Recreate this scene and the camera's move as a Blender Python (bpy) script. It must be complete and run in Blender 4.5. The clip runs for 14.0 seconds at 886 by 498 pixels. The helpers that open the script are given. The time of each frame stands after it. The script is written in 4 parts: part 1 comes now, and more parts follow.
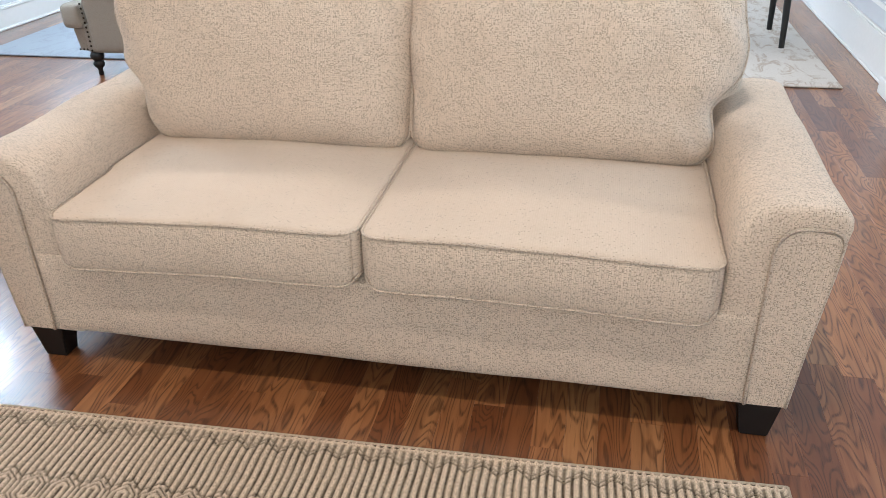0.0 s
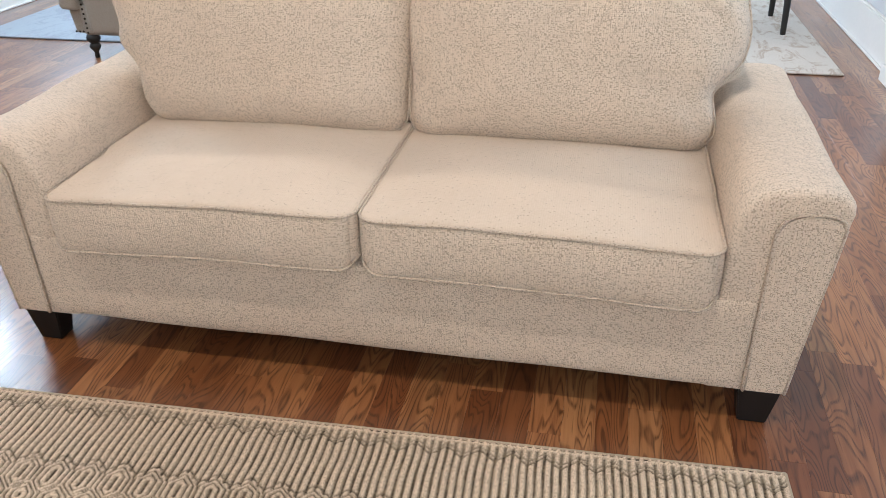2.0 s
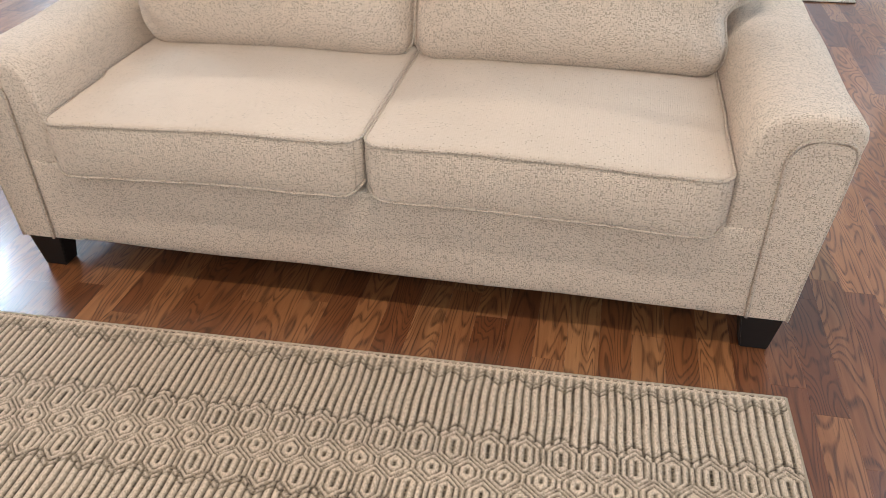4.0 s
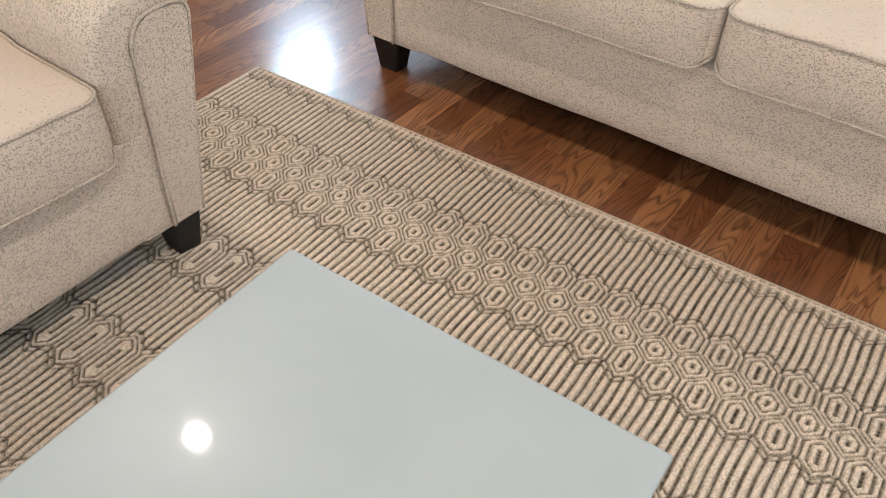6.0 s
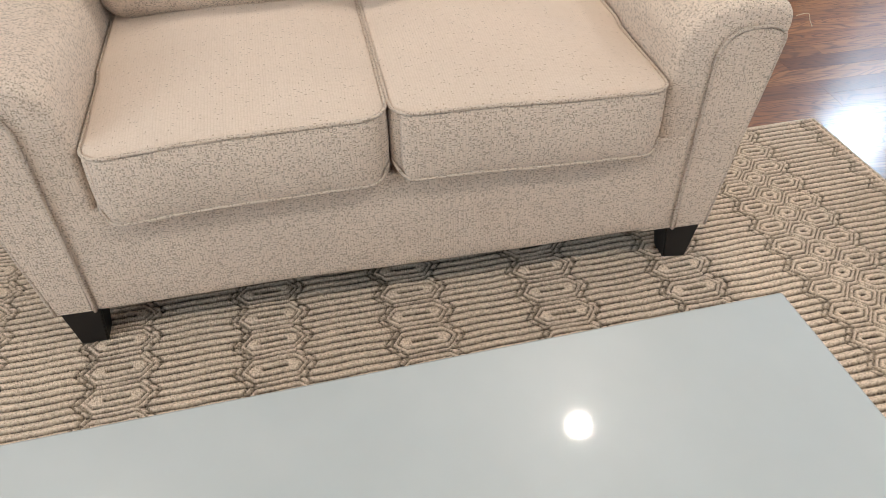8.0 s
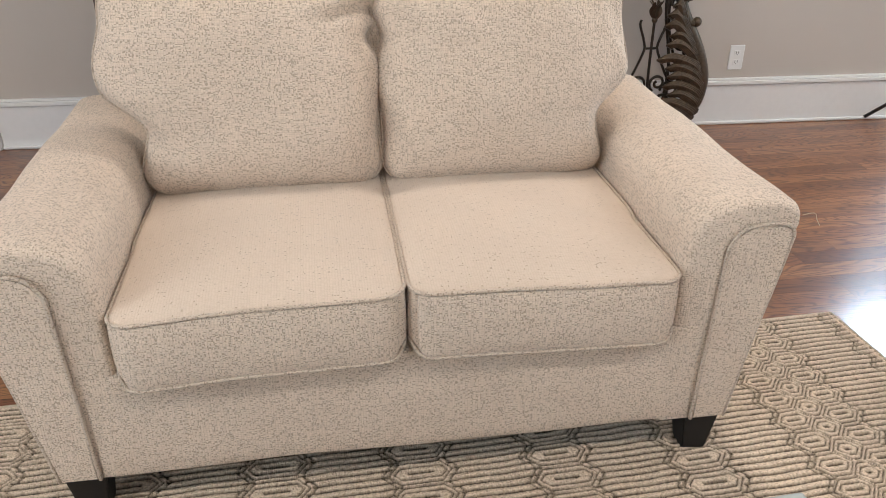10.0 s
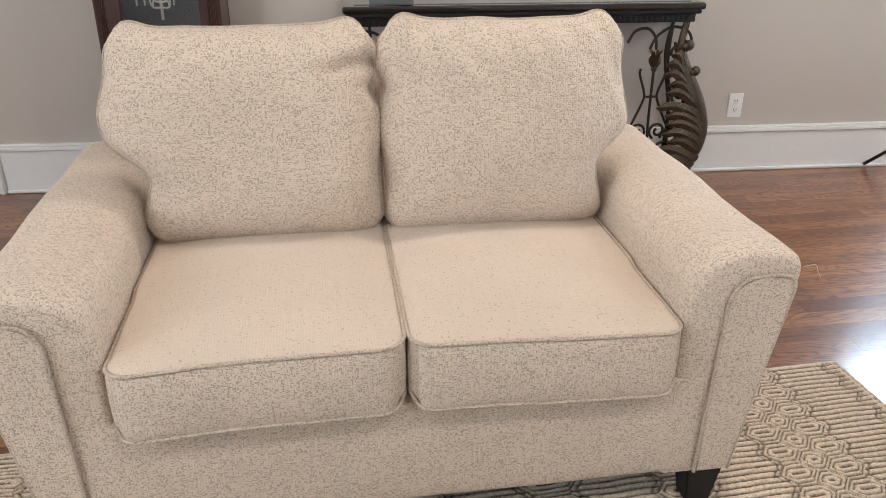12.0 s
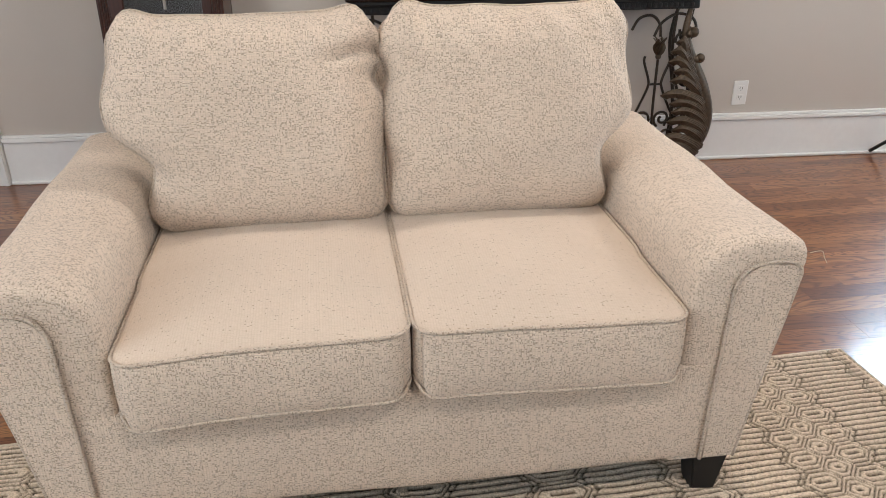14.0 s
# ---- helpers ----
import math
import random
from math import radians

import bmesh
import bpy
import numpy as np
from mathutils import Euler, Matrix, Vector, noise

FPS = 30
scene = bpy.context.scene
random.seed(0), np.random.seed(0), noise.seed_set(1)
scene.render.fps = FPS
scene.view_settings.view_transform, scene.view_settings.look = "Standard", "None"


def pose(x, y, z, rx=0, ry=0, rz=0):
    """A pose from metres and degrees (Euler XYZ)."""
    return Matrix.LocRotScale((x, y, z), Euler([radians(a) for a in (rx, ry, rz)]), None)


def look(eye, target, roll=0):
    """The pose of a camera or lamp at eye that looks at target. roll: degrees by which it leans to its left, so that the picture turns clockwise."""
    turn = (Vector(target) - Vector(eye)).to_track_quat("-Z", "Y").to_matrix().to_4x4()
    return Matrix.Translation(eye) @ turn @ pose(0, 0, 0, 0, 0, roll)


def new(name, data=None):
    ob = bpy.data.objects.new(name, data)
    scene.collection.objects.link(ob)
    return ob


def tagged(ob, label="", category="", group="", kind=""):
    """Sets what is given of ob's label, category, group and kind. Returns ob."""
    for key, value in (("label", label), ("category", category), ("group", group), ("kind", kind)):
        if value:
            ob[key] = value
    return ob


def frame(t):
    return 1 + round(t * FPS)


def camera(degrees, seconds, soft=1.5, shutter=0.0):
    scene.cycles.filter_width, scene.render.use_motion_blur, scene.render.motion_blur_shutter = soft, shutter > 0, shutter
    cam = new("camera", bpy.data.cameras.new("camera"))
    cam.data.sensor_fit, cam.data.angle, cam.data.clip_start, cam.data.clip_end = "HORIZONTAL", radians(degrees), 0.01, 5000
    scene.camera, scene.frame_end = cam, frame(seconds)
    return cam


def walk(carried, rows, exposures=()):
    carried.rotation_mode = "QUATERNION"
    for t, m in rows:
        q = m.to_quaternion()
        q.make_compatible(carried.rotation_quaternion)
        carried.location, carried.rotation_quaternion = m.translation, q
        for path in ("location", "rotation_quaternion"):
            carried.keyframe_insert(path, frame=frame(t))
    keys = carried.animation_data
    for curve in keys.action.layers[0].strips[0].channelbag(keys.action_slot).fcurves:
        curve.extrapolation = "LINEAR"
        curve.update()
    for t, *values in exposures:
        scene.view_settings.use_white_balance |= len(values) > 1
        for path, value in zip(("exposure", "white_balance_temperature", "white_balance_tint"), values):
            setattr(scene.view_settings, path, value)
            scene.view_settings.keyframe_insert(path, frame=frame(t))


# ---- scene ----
cam = camera(58.8, 14.0, soft=0.7)
PATH = [
    (0, (0.559, -1.631, 1.4), (0.185, 0.082, 0.437), -1.5),
    (0.5, (0.564, -1.625, 1.4), (0.19, 0.088, 0.437), -1.5),
    (1, (0.563, -1.619, 1.4), (0.19, 0.092, 0.435), -1.4),
    (1.5, (0.56, -1.62, 1.393), (0.187, 0.09, 0.424), -1.2),
    (2, (0.556, -1.621, 1.385), (0.19, 0.077, 0.394), -1.1),
    (4.3, (0.526, -1.63, 1.356), (0.192, -0.06, 0.163), -0.6),
    (4.5, (0.504, -1.649, 1.328), (0.181, -0.113, 0.089), 0.4),
    (5, (0.483, -1.652, 1.318), (0.074, -0.196, 0.009), 1.9),
    (5.5, (0.465, -1.656, 1.302), (-0.143, -0.307, -0.044), 1.0),
    (6, (0.458, -1.661, 1.294), (-0.408, -0.483, -0.071), 0.9),
    (6.5, (0.449, -1.683, 1.275), (-0.684, -0.775, -0.1), -0.2),
    (7, (0.452, -1.707, 1.275), (-0.848, -1.07, -0.105), -0.7),
    (7.5, (0.459, -1.737, 1.276), (-0.936, -1.319, -0.095), -1.2),
    (8, (0.474, -1.753, 1.284), (-1.015, -1.456, -0.018), -1.1),
    (8.5, (0.483, -1.748, 1.294), (-1.086, -1.476, 0.084), -1.6),
    (9, (0.486, -1.744, 1.305), (-1.161, -1.473, 0.202), -1.1),
    (9.2, (0.494, -1.745, 1.301), (-1.188, -1.464, 0.255), -0.5),
    (11.5, (0.482, -1.738, 1.316), (-1.293, -1.443, 0.443), 0.3),
    (12, (0.483, -1.74, 1.319), (-1.308, -1.446, 0.48), 0.3),
    (12.5, (0.485, -1.743, 1.318), (-1.312, -1.449, 0.491), 0.2),
    (13, (0.484, -1.743, 1.318), (-1.314, -1.45, 0.494), -0.0),
    (13.5, (0.483, -1.74, 1.312), (-1.314, -1.451, 0.483), -0.1),
    (14, (0.481, -1.741, 1.312), (-1.302, -1.458, 0.451), -0.1),
]
walk(cam, [(t, look(eye, target, roll)) for t, eye, target, roll in PATH])

# ---- world, windows' light, added fill light, lamps ----
world = bpy.data.worlds.new("sky")
scene.world = world
world.use_nodes = True
wn = world.node_tree.nodes
sky = wn.new("ShaderNodeTexSky")
sky.sky_type = "NISHITA"
sky.sun_disc = False
sky.sun_elevation = radians(38)
sky.sun_rotation = radians(-60)
world.node_tree.links.new(sky.outputs[0], wn["Background"].inputs[0])
wn["Background"].inputs[1].default_value = 0.12


def lamp(name, kind, m, energy, colour, **settings):
    data = bpy.data.lights.new(name, kind)
    data.energy, data.color = energy, colour
    for key, value in settings.items():
        if key == "size":
            data.size = value
        elif key == "size_y":
            data.shape, data.size_y = "RECTANGLE", value
        elif key == "disk":
            data.shape, data.size = "DISK", value
        elif key == "spread":
            data.spread = value
    ob = new(name, data)
    ob.matrix_world = m
    return ob


DAY = (0.60, 0.80, 1.0)
WARM = (1.0, 0.905, 0.82)
lamp("window_light_west", "AREA", look((-4.22, 2.40, 2.36), (0, 2.40, 2.36)), 100, DAY, size=0.95, size_y=0.50)
lamp("window_light_northwest", "AREA", look((-4.22, 5.05, 1.72), (0, 5.05, 1.72)), 80, DAY, size=1.8, size_y=1.55)
lamp("window_light_north", "AREA", look((-1.6, 7.68, 1.60), (-1.6, 0, 1.60)), 210, DAY, size=2.3, size_y=1.5)
# unseen fill from the south for the couches' front faces
lamp("fill_light_south", "AREA", look((0.85, -5.1, 1.60), (0.85, 0, 1.60)), 85, (0.84, 0.93, 1.0), size=2.2, size_y=1.5)
# unseen fill from the east, towards the loveseat and west wall
lamp("fill_light_east", "AREA", look((2.19, 0.65, 1.75), (0, 0.65, 1.75)), 22, DAY, size=1.2, size_y=1.4)
# first set by its reflection in the table; the rest assumed, out of view
DOWNLIGHTS = [(-1.69, -0.66), (0.55, -0.66), (-1.69, -2.9), (0.55, -2.9), (-1.69, 1.9), (0.55, 1.9), (0.0, 5.0)]
for n, (x, y) in enumerate(DOWNLIGHTS):
    lamp("downlight_bulb", "AREA", look((x, y, 2.675), (x, y, 0)), 11 if y < -2 else 19, WARM, disk=0.075)

# ---- materials ----
def material(name):
    m = bpy.data.materials.new(name)
    m.use_nodes = True
    return m, m.node_tree.nodes, m.node_tree.links, m.node_tree.nodes["Principled BSDF"]


def mapped(ns, ls, scale, source="Object", shift=None):
    tc = ns.new("ShaderNodeTexCoord")
    mp = ns.new("ShaderNodeMapping")
    mp.inputs["Scale"].default_value = scale
    ls.new(tc.outputs[source], mp.inputs["Vector"])
    if shift is not None:
        ls.new(shift, mp.inputs["Location"])
    return mp.outputs[0]


def noise_tex(ns, ls, vector, scale=1.0, detail=3.0, rough=0.5, distort=0.0):
    n = ns.new("ShaderNodeTexNoise")
    n.inputs["Scale"].default_value = scale
    n.inputs["Detail"].default_value = detail
    n.inputs["Roughness"].default_value = rough
    n.inputs["Distortion"].default_value = distort
    ls.new(vector, n.inputs["Vector"])
    return n.outputs[0]


def ramp(ns, ls, value, stops):
    r = ns.new("ShaderNodeValToRGB")
    els = r.color_ramp.elements
    while len(els) < len(stops):
        els.new(0.5)
    for e, (p, c) in zip(els, stops):
        e.position = p
        e.color = (*c, 1) if not isinstance(c, float) else (c, c, c, 1)
    ls.new(value, r.inputs[0])
    return r.outputs[0]


def mix(ns, ls, fac, a, b, kind="MIX"):
    m = ns.new("ShaderNodeMix")
    m.data_type, m.blend_type = "RGBA", kind
    for socket, value in ((m.inputs[0], fac), (m.inputs[6], a), (m.inputs[7], b)):
        if isinstance(value, (int, float)):
            socket.default_value = value
        elif isinstance(value, tuple):
            socket.default_value = (*value, 1)
        else:
            ls.new(value, socket)
    return m.outputs[2]


def calc(ns, ls, op, a, b=0.0, c=0.0):
    m = ns.new("ShaderNodeMath")
    m.operation = op
    for socket, value in zip(m.inputs, (a, b, c)):
        if isinstance(value, (int, float)):
            socket.default_value = value
        else:
            ls.new(value, socket)
    return m.outputs[0]


def bump(ns, ls, bsdf, height, strength, distance):
    b = ns.new("ShaderNodeBump")
    b.inputs["Strength"].default_value = strength
    b.inputs["Distance"].default_value = distance
    ls.new(height, b.inputs["Height"])
    ls.new(b.outputs[0], bsdf.inputs["Normal"])


def threads(ns, ls, scale, wander):
    """A weave of short threads, cells of 1 / scale metres: a random value for each, and how near its middle a point lies."""
    tc, wn = ns.new("ShaderNodeTexCoord"), ns.new("ShaderNodeTexWhiteNoise")
    add, mul, low, part_of, centred, size = [ns.new("ShaderNodeVectorMath") for _ in range(6)]
    add.operation, mul.operation, low.operation = "ADD", "MULTIPLY", "FLOOR"
    part_of.operation, centred.operation, size.operation = "FRACTION", "MULTIPLY_ADD", "LENGTH"
    ls.new(tc.outputs["UV"], add.inputs[0])
    ls.new(wander, add.inputs[1])
    ls.new(add.outputs[0], mul.inputs[0])
    mul.inputs[1].default_value = scale
    ls.new(mul.outputs[0], low.inputs[0])
    ls.new(mul.outputs[0], part_of.inputs[0])
    ls.new(part_of.outputs[0], centred.inputs[0])
    centred.inputs[1].default_value = (2, 2, 0)
    centred.inputs[2].default_value = (-1, -1, 0)
    ls.new(centred.outputs[0], size.inputs[0])
    wn.noise_dimensions = "3D"
    ls.new(low.outputs[0], wn.inputs["Vector"])
    return wn.outputs["Value"], ramp(ns, ls, size.outputs["Value"], [(0.35, 1.0), (1.15, 0.0)])


def fabric_material(name, light, dark, fleck, worn=1.0):
    """A nubby weave of pale and taupe yarns both ways, with dark flecks; worn is how much of the flecks and relief is left."""
    m, ns, ls, b = material(name)
    drift = ns.new("ShaderNodeTexNoise")
    drift.inputs["Scale"].default_value = 70.0
    drift.inputs["Detail"].default_value = 2.0
    ls.new(mapped(ns, ls, (1, 1, 1)), drift.inputs["Vector"])
    wander = ns.new("ShaderNodeVectorMath")
    wander.operation = "MULTIPLY"
    wander.inputs[1].default_value = (0.0050, 0.0022, 0.0)
    ls.new(drift.outputs["Color"], wander.inputs[0])
    along, nub_a = threads(ns, ls, (180, 400, 0), wander.outputs[0])
    across, nub_b = threads(ns, ls, (400, 210, 0), wander.outputs[0])
    cluster = noise_tex(ns, ls, mapped(ns, ls, (14, 45, 45)), 1.0, 3.0, 0.6)
    patch = noise_tex(ns, ls, mapped(ns, ls, (5, 5, 5)), 1.0, 3.0, 0.6)
    nubs = calc(ns, ls, "MAXIMUM", nub_a, calc(ns, ls, "MULTIPLY", nub_b, 0.8))
    base = mix(ns, ls, ramp(ns, ls, patch, [(0.3, 0.0), (0.7, 1.0)]), light, tuple(v * 0.92 for v in light))
    base = mix(ns, ls, ramp(ns, ls, nubs, [(0.0, 0.42 + 0.18 * worn), (0.8, 0.0)]), base, dark)
    base = mix(ns, ls, ramp(ns, ls, along, [(0.50, 0.0), (1.0, 0.30)]), base, dark)
    dense = calc(ns, ls, "MULTIPLY", ramp(ns, ls, cluster, [(0.25, 0.55), (0.72, 1.0)]), 0.25 * worn)
    hit_a = calc(ns, ls, "MULTIPLY", calc(ns, ls, "LESS_THAN", along, dense), ramp(ns, ls, nub_a, [(0.05, 0.0), (0.65, 1.0)]))
    hit_b = calc(ns, ls, "MULTIPLY", calc(ns, ls, "LESS_THAN", across, calc(ns, ls, "MULTIPLY", dense, 0.7)), ramp(ns, ls, nub_b, [(0.05, 0.0), (0.65, 1.0)]))
    base = mix(ns, ls, calc(ns, ls, "MULTIPLY", calc(ns, ls, "MAXIMUM", hit_a, hit_b), 0.66), base, fleck)
    ls.new(base, b.inputs["Base Color"])
    b.inputs["Roughness"].default_value = 0.95
    b.inputs["Specular IOR Level"].default_value = 0.15
    b.inputs["Sheen Weight"].default_value = 0.2
    b.inputs["Sheen Roughness"].default_value = 0.5
    raised = calc(ns, ls, "SUBTRACT", nubs, calc(ns, ls, "MULTIPLY", calc(ns, ls, "MAXIMUM", hit_a, hit_b), 0.8))
    bump(ns, ls, b, raised, 0.35 + 0.35 * worn, 0.002)
    return m


CREAM, TAUPE, FLECK = (0.83, 0.68, 0.545), (0.49, 0.38, 0.275), (0.19, 0.137, 0.088)
FABRIC = fabric_material("cream_chenille", CREAM, TAUPE, FLECK)
# worn seat tops, their ground also darkened against the strong light from above
WORN_DIMMED = fabric_material("cream_chenille_worn_dimmed", tuple(v * 0.80 for v in CREAM), TAUPE, FLECK, worn=0.10)
# same cloth for the piping, with the shade along it put into the colour
WELT_SHADED = fabric_material("cream_chenille_welt_shaded", tuple(v * 0.80 for v in CREAM), TAUPE, FLECK)
LINEN = fabric_material("grey_linen", (0.40, 0.355, 0.30), (0.31, 0.27, 0.225), (0.26, 0.22, 0.18))


def plain(name, colour, rough, metal=0.0, grain=60.0, vary=0.12, coat=0.0, bumpy=0.15):
    m, ns, ls, b = material(name)
    n = noise_tex(ns, ls, mapped(ns, ls, (grain, grain, grain)), 1.0, 4.0, 0.6)
    big = noise_tex(ns, ls, mapped(ns, ls, (grain / 20,) * 3), 1.0, 3.0, 0.6)
    col = mix(ns, ls, ramp(ns, ls, n, [(0.35, 0.0), (0.65, 1.0)]), colour, tuple(v * (1 - vary) for v in colour))
    col = mix(ns, ls, ramp(ns, ls, big, [(0.4, 0.0), (0.7, 1.0)]), col, tuple(v * (1 - vary * 0.7) for v in colour))
    ls.new(col, b.inputs["Base Color"])
    ls.new(ramp(ns, ls, big, [(0.2, max(0.0, rough - 0.06)), (0.8, min(1.0, rough + 0.06))]), b.inputs["Roughness"])
    b.inputs["Metallic"].default_value = metal
    b.inputs["Coat Weight"].default_value = coat
    b.inputs["Coat Roughness"].default_value = 0.08
    if bumpy:
        bump(ns, ls, b, n, bumpy, 0.002)
    return m


WHITE = plain("white_trim_paint", (0.80, 0.79, 0.77), 0.38, grain=35, vary=0.03, bumpy=0.05)
WALL = plain("greige_wall_paint", (0.53, 0.475, 0.42), 0.75, grain=180, vary=0.03, bumpy=0.12)
PALE = plain("pale_wall_paint", (0.58, 0.59, 0.62), 0.7, grain=180, vary=0.03, bumpy=0.12)
CEIL = plain("ceiling_paint", (0.80, 0.79, 0.77), 0.9, grain=150, vary=0.02)
BLACK = plain("black_stained_wood", (0.006, 0.0045, 0.004), 0.55, grain=50, vary=0.3)
GLOSSBLACK = plain("black_lacquer", (0.012, 0.010, 0.010), 0.16, grain=30, vary=0.3, coat=0.6, bumpy=0.0)
IRON = plain("bronzed_iron", (0.055, 0.042, 0.030), 0.42, metal=0.55, grain=90, vary=0.5, bumpy=0.35)
BRONZE = plain("antique_bronze", (0.12, 0.085, 0.055), 0.40, metal=0.6, grain=70, vary=0.5, bumpy=0.4)
SILVER = plain("aged_silver", (0.55, 0.53, 0.47), 0.3, metal=0.9, grain=60, vary=0.2)
PLASTIC = plain("white_plastic", (0.80, 0.79, 0.76), 0.3, grain=20, vary=0.02, bumpy=0.0)
SLOT = plain("dark_slot", (0.03, 0.028, 0.025), 0.6, grain=20, bumpy=0.0)
FELT = plain("black_dust_cloth", (0.010, 0.010, 0.010), 0.95, grain=120)
CREAMYARN = plain("cream_binding_yarn", (0.62, 0.51, 0.37), 0.95, grain=400, vary=0.25, bumpy=0.5)
STEEL = plain("black_steel", (0.015, 0.015, 0.016), 0.35, metal=0.4, grain=60, vary=0.2)
NAIL = plain("dark_brass_nail", (0.05, 0.035, 0.022), 0.35, metal=0.8, grain=50, vary=0.3)
# grey base colour holds the reflection on the console's glass top
GREYGLASS = plain("grey_gloss", (0.16, 0.165, 0.17), 0.10, grain=12, vary=0.25, coat=0.5, bumpy=0.0)


def mahogany():
    m, ns, ls, b = material("red_mahogany")
    g = noise_tex(ns, ls, mapped(ns, ls, (60, 60, 4)), 1.0, 4.0, 0.6, 0.4)
    ls.new(ramp(ns, ls, g, [(0.3, (0.018, 0.006, 0.004)), (0.7, (0.065, 0.020, 0.012))]), b.inputs["Base Color"])
    b.inputs["Roughness"].default_value = 0.28
    b.inputs["Coat Weight"].default_value = 0.3
    bump(ns, ls, b, g, 0.08, 0.001)
    return m


MAHOGANY = mahogany()


def oak():
    m, ns, ls, b = material("varnished_red_oak")
    info = ns.new("ShaderNodeObjectInfo")
    geo = ns.new("ShaderNodeNewGeometry")
    rnd = calc(ns, ls, "FRACT", calc(ns, ls, "ADD", info.outputs["Random"], geo.outputs["Random Per Island"]))
    shift = ns.new("ShaderNodeCombineXYZ")
    ls.new(calc(ns, ls, "MULTIPLY", rnd, 37.0), shift.inputs[0])
    ls.new(calc(ns, ls, "MULTIPLY", rnd, 91.0), shift.inputs[1])
    ls.new(calc(ns, ls, "MULTIPLY", rnd, 13.0), shift.inputs[2])
    # cathedral figure: bands of a slow, stretched field
    field = noise_tex(ns, ls, mapped(ns, ls, (10.0, 1.5, 1.0), shift=shift.outputs[0]), 1.0, 2.0, 0.45, 0.35)
    rings = calc(ns, ls, "FRACT", calc(ns, ls, "MULTIPLY", field, 24.0))
    pores = noise_tex(ns, ls, mapped(ns, ls, (260.0, 9.0, 1.0), shift=shift.outputs[0]), 1.0, 3.0, 0.6)
    streak = noise_tex(ns, ls, mapped(ns, ls, (38.0, 1.6, 1.0), shift=shift.outputs[0]), 1.0, 3.0, 0.6)
    r2 = calc(ns, ls, "FRACT", calc(ns, ls, "MULTIPLY", rnd, 7.31))
    tone = ramp(ns, ls, r2, [(0.0, (0.145, 0.050, 0.019)), (0.25, (0.270, 0.104, 0.038)), (0.5, (0.390, 0.168, 0.066)),
                             (0.75, (0.195, 0.069, 0.026)), (1.0, (0.470, 0.226, 0.093))])
    tone = mix(ns, ls, ramp(ns, ls, streak, [(0.35, 0.45), (0.60, 0.0)]), tone, (0.12, 0.034, 0.013))
    late = ramp(ns, ls, rings, [(0.0, 0.0), (0.50, 0.05), (0.74, 0.95), (0.86, 0.8), (1.0, 0.0)])
    late = calc(ns, ls, "MULTIPLY", late, ramp(ns, ls, pores, [(0.35, 0.35), (0.6, 1.0)]))
    tone = mix(ns, ls, calc(ns, ls, "MULTIPLY", late, 0.85), tone, (0.040, 0.011, 0.006))
    tone = mix(ns, ls, ramp(ns, ls, pores, [(0.30, 0.45), (0.42, 0.0)]), tone, (0.05, 0.016, 0.009))
    ls.new(tone, b.inputs["Base Color"])
    worn = noise_tex(ns, ls, mapped(ns, ls, (3, 3, 3)), 1.0, 4.0, 0.6)
    ls.new(ramp(ns, ls, worn, [(0.3, 0.26), (0.7, 0.36)]), b.inputs["Roughness"])
    b.inputs["Specular IOR Level"].default_value = 0.35
    b.inputs["Coat Weight"].default_value = 0.5
    ls.new(ramp(ns, ls, worn, [(0.3, 0.12), (0.7, 0.20)]), b.inputs["Coat Roughness"])
    bump(ns, ls, b, calc(ns, ls, "ADD", calc(ns, ls, "MULTIPLY", pores, -0.6), calc(ns, ls, "MULTIPLY", late, -0.4)), 0.12, 0.001)
    return m


OAK = oak()


def rug_material():
    m, ns, ls, b = material("flatwoven_jute_look_yarn")
    at = ns.new("ShaderNodeAttribute")
    at.attribute_name = "yarn"
    knit = noise_tex(ns, ls, mapped(ns, ls, (330, 210, 60)), 1.0, 2.0, 0.6)
    cross = noise_tex(ns, ls, mapped(ns, ls, (70, 360, 60)), 1.0, 2.0, 0.6)
    soil = noise_tex(ns, ls, mapped(ns, ls, (3, 3, 3)), 1.0, 4.0, 0.6)
    light = mix(ns, ls, ramp(ns, ls, knit, [(0.38, 0.8), (0.56, 0.0)]), (0.82, 0.67, 0.515), (0.46, 0.355, 0.255))
    light = mix(ns, ls, ramp(ns, ls, soil, [(0.35, 0.0), (0.75, 0.25)]), light, (0.52, 0.42, 0.32))
    # brown groove yarn, darkened beyond its own colour for shade in the grooves
    dark = mix(ns, ls, ramp(ns, ls, cross, [(0.45, 0.0), (0.60, 0.75)]), (0.030, 0.020, 0.012), (0.26, 0.195, 0.125))
    ls.new(mix(ns, ls, at.outputs["Fac"], light, dark), b.inputs["Base Color"])
    b.inputs["Roughness"].default_value = 0.95
    b.inputs["Specular IOR Level"].default_value = 0.2
    bump(ns, ls, b, calc(ns, ls, "ADD", knit, cross), 0.7, 0.004)
    return m


RUG = rug_material()


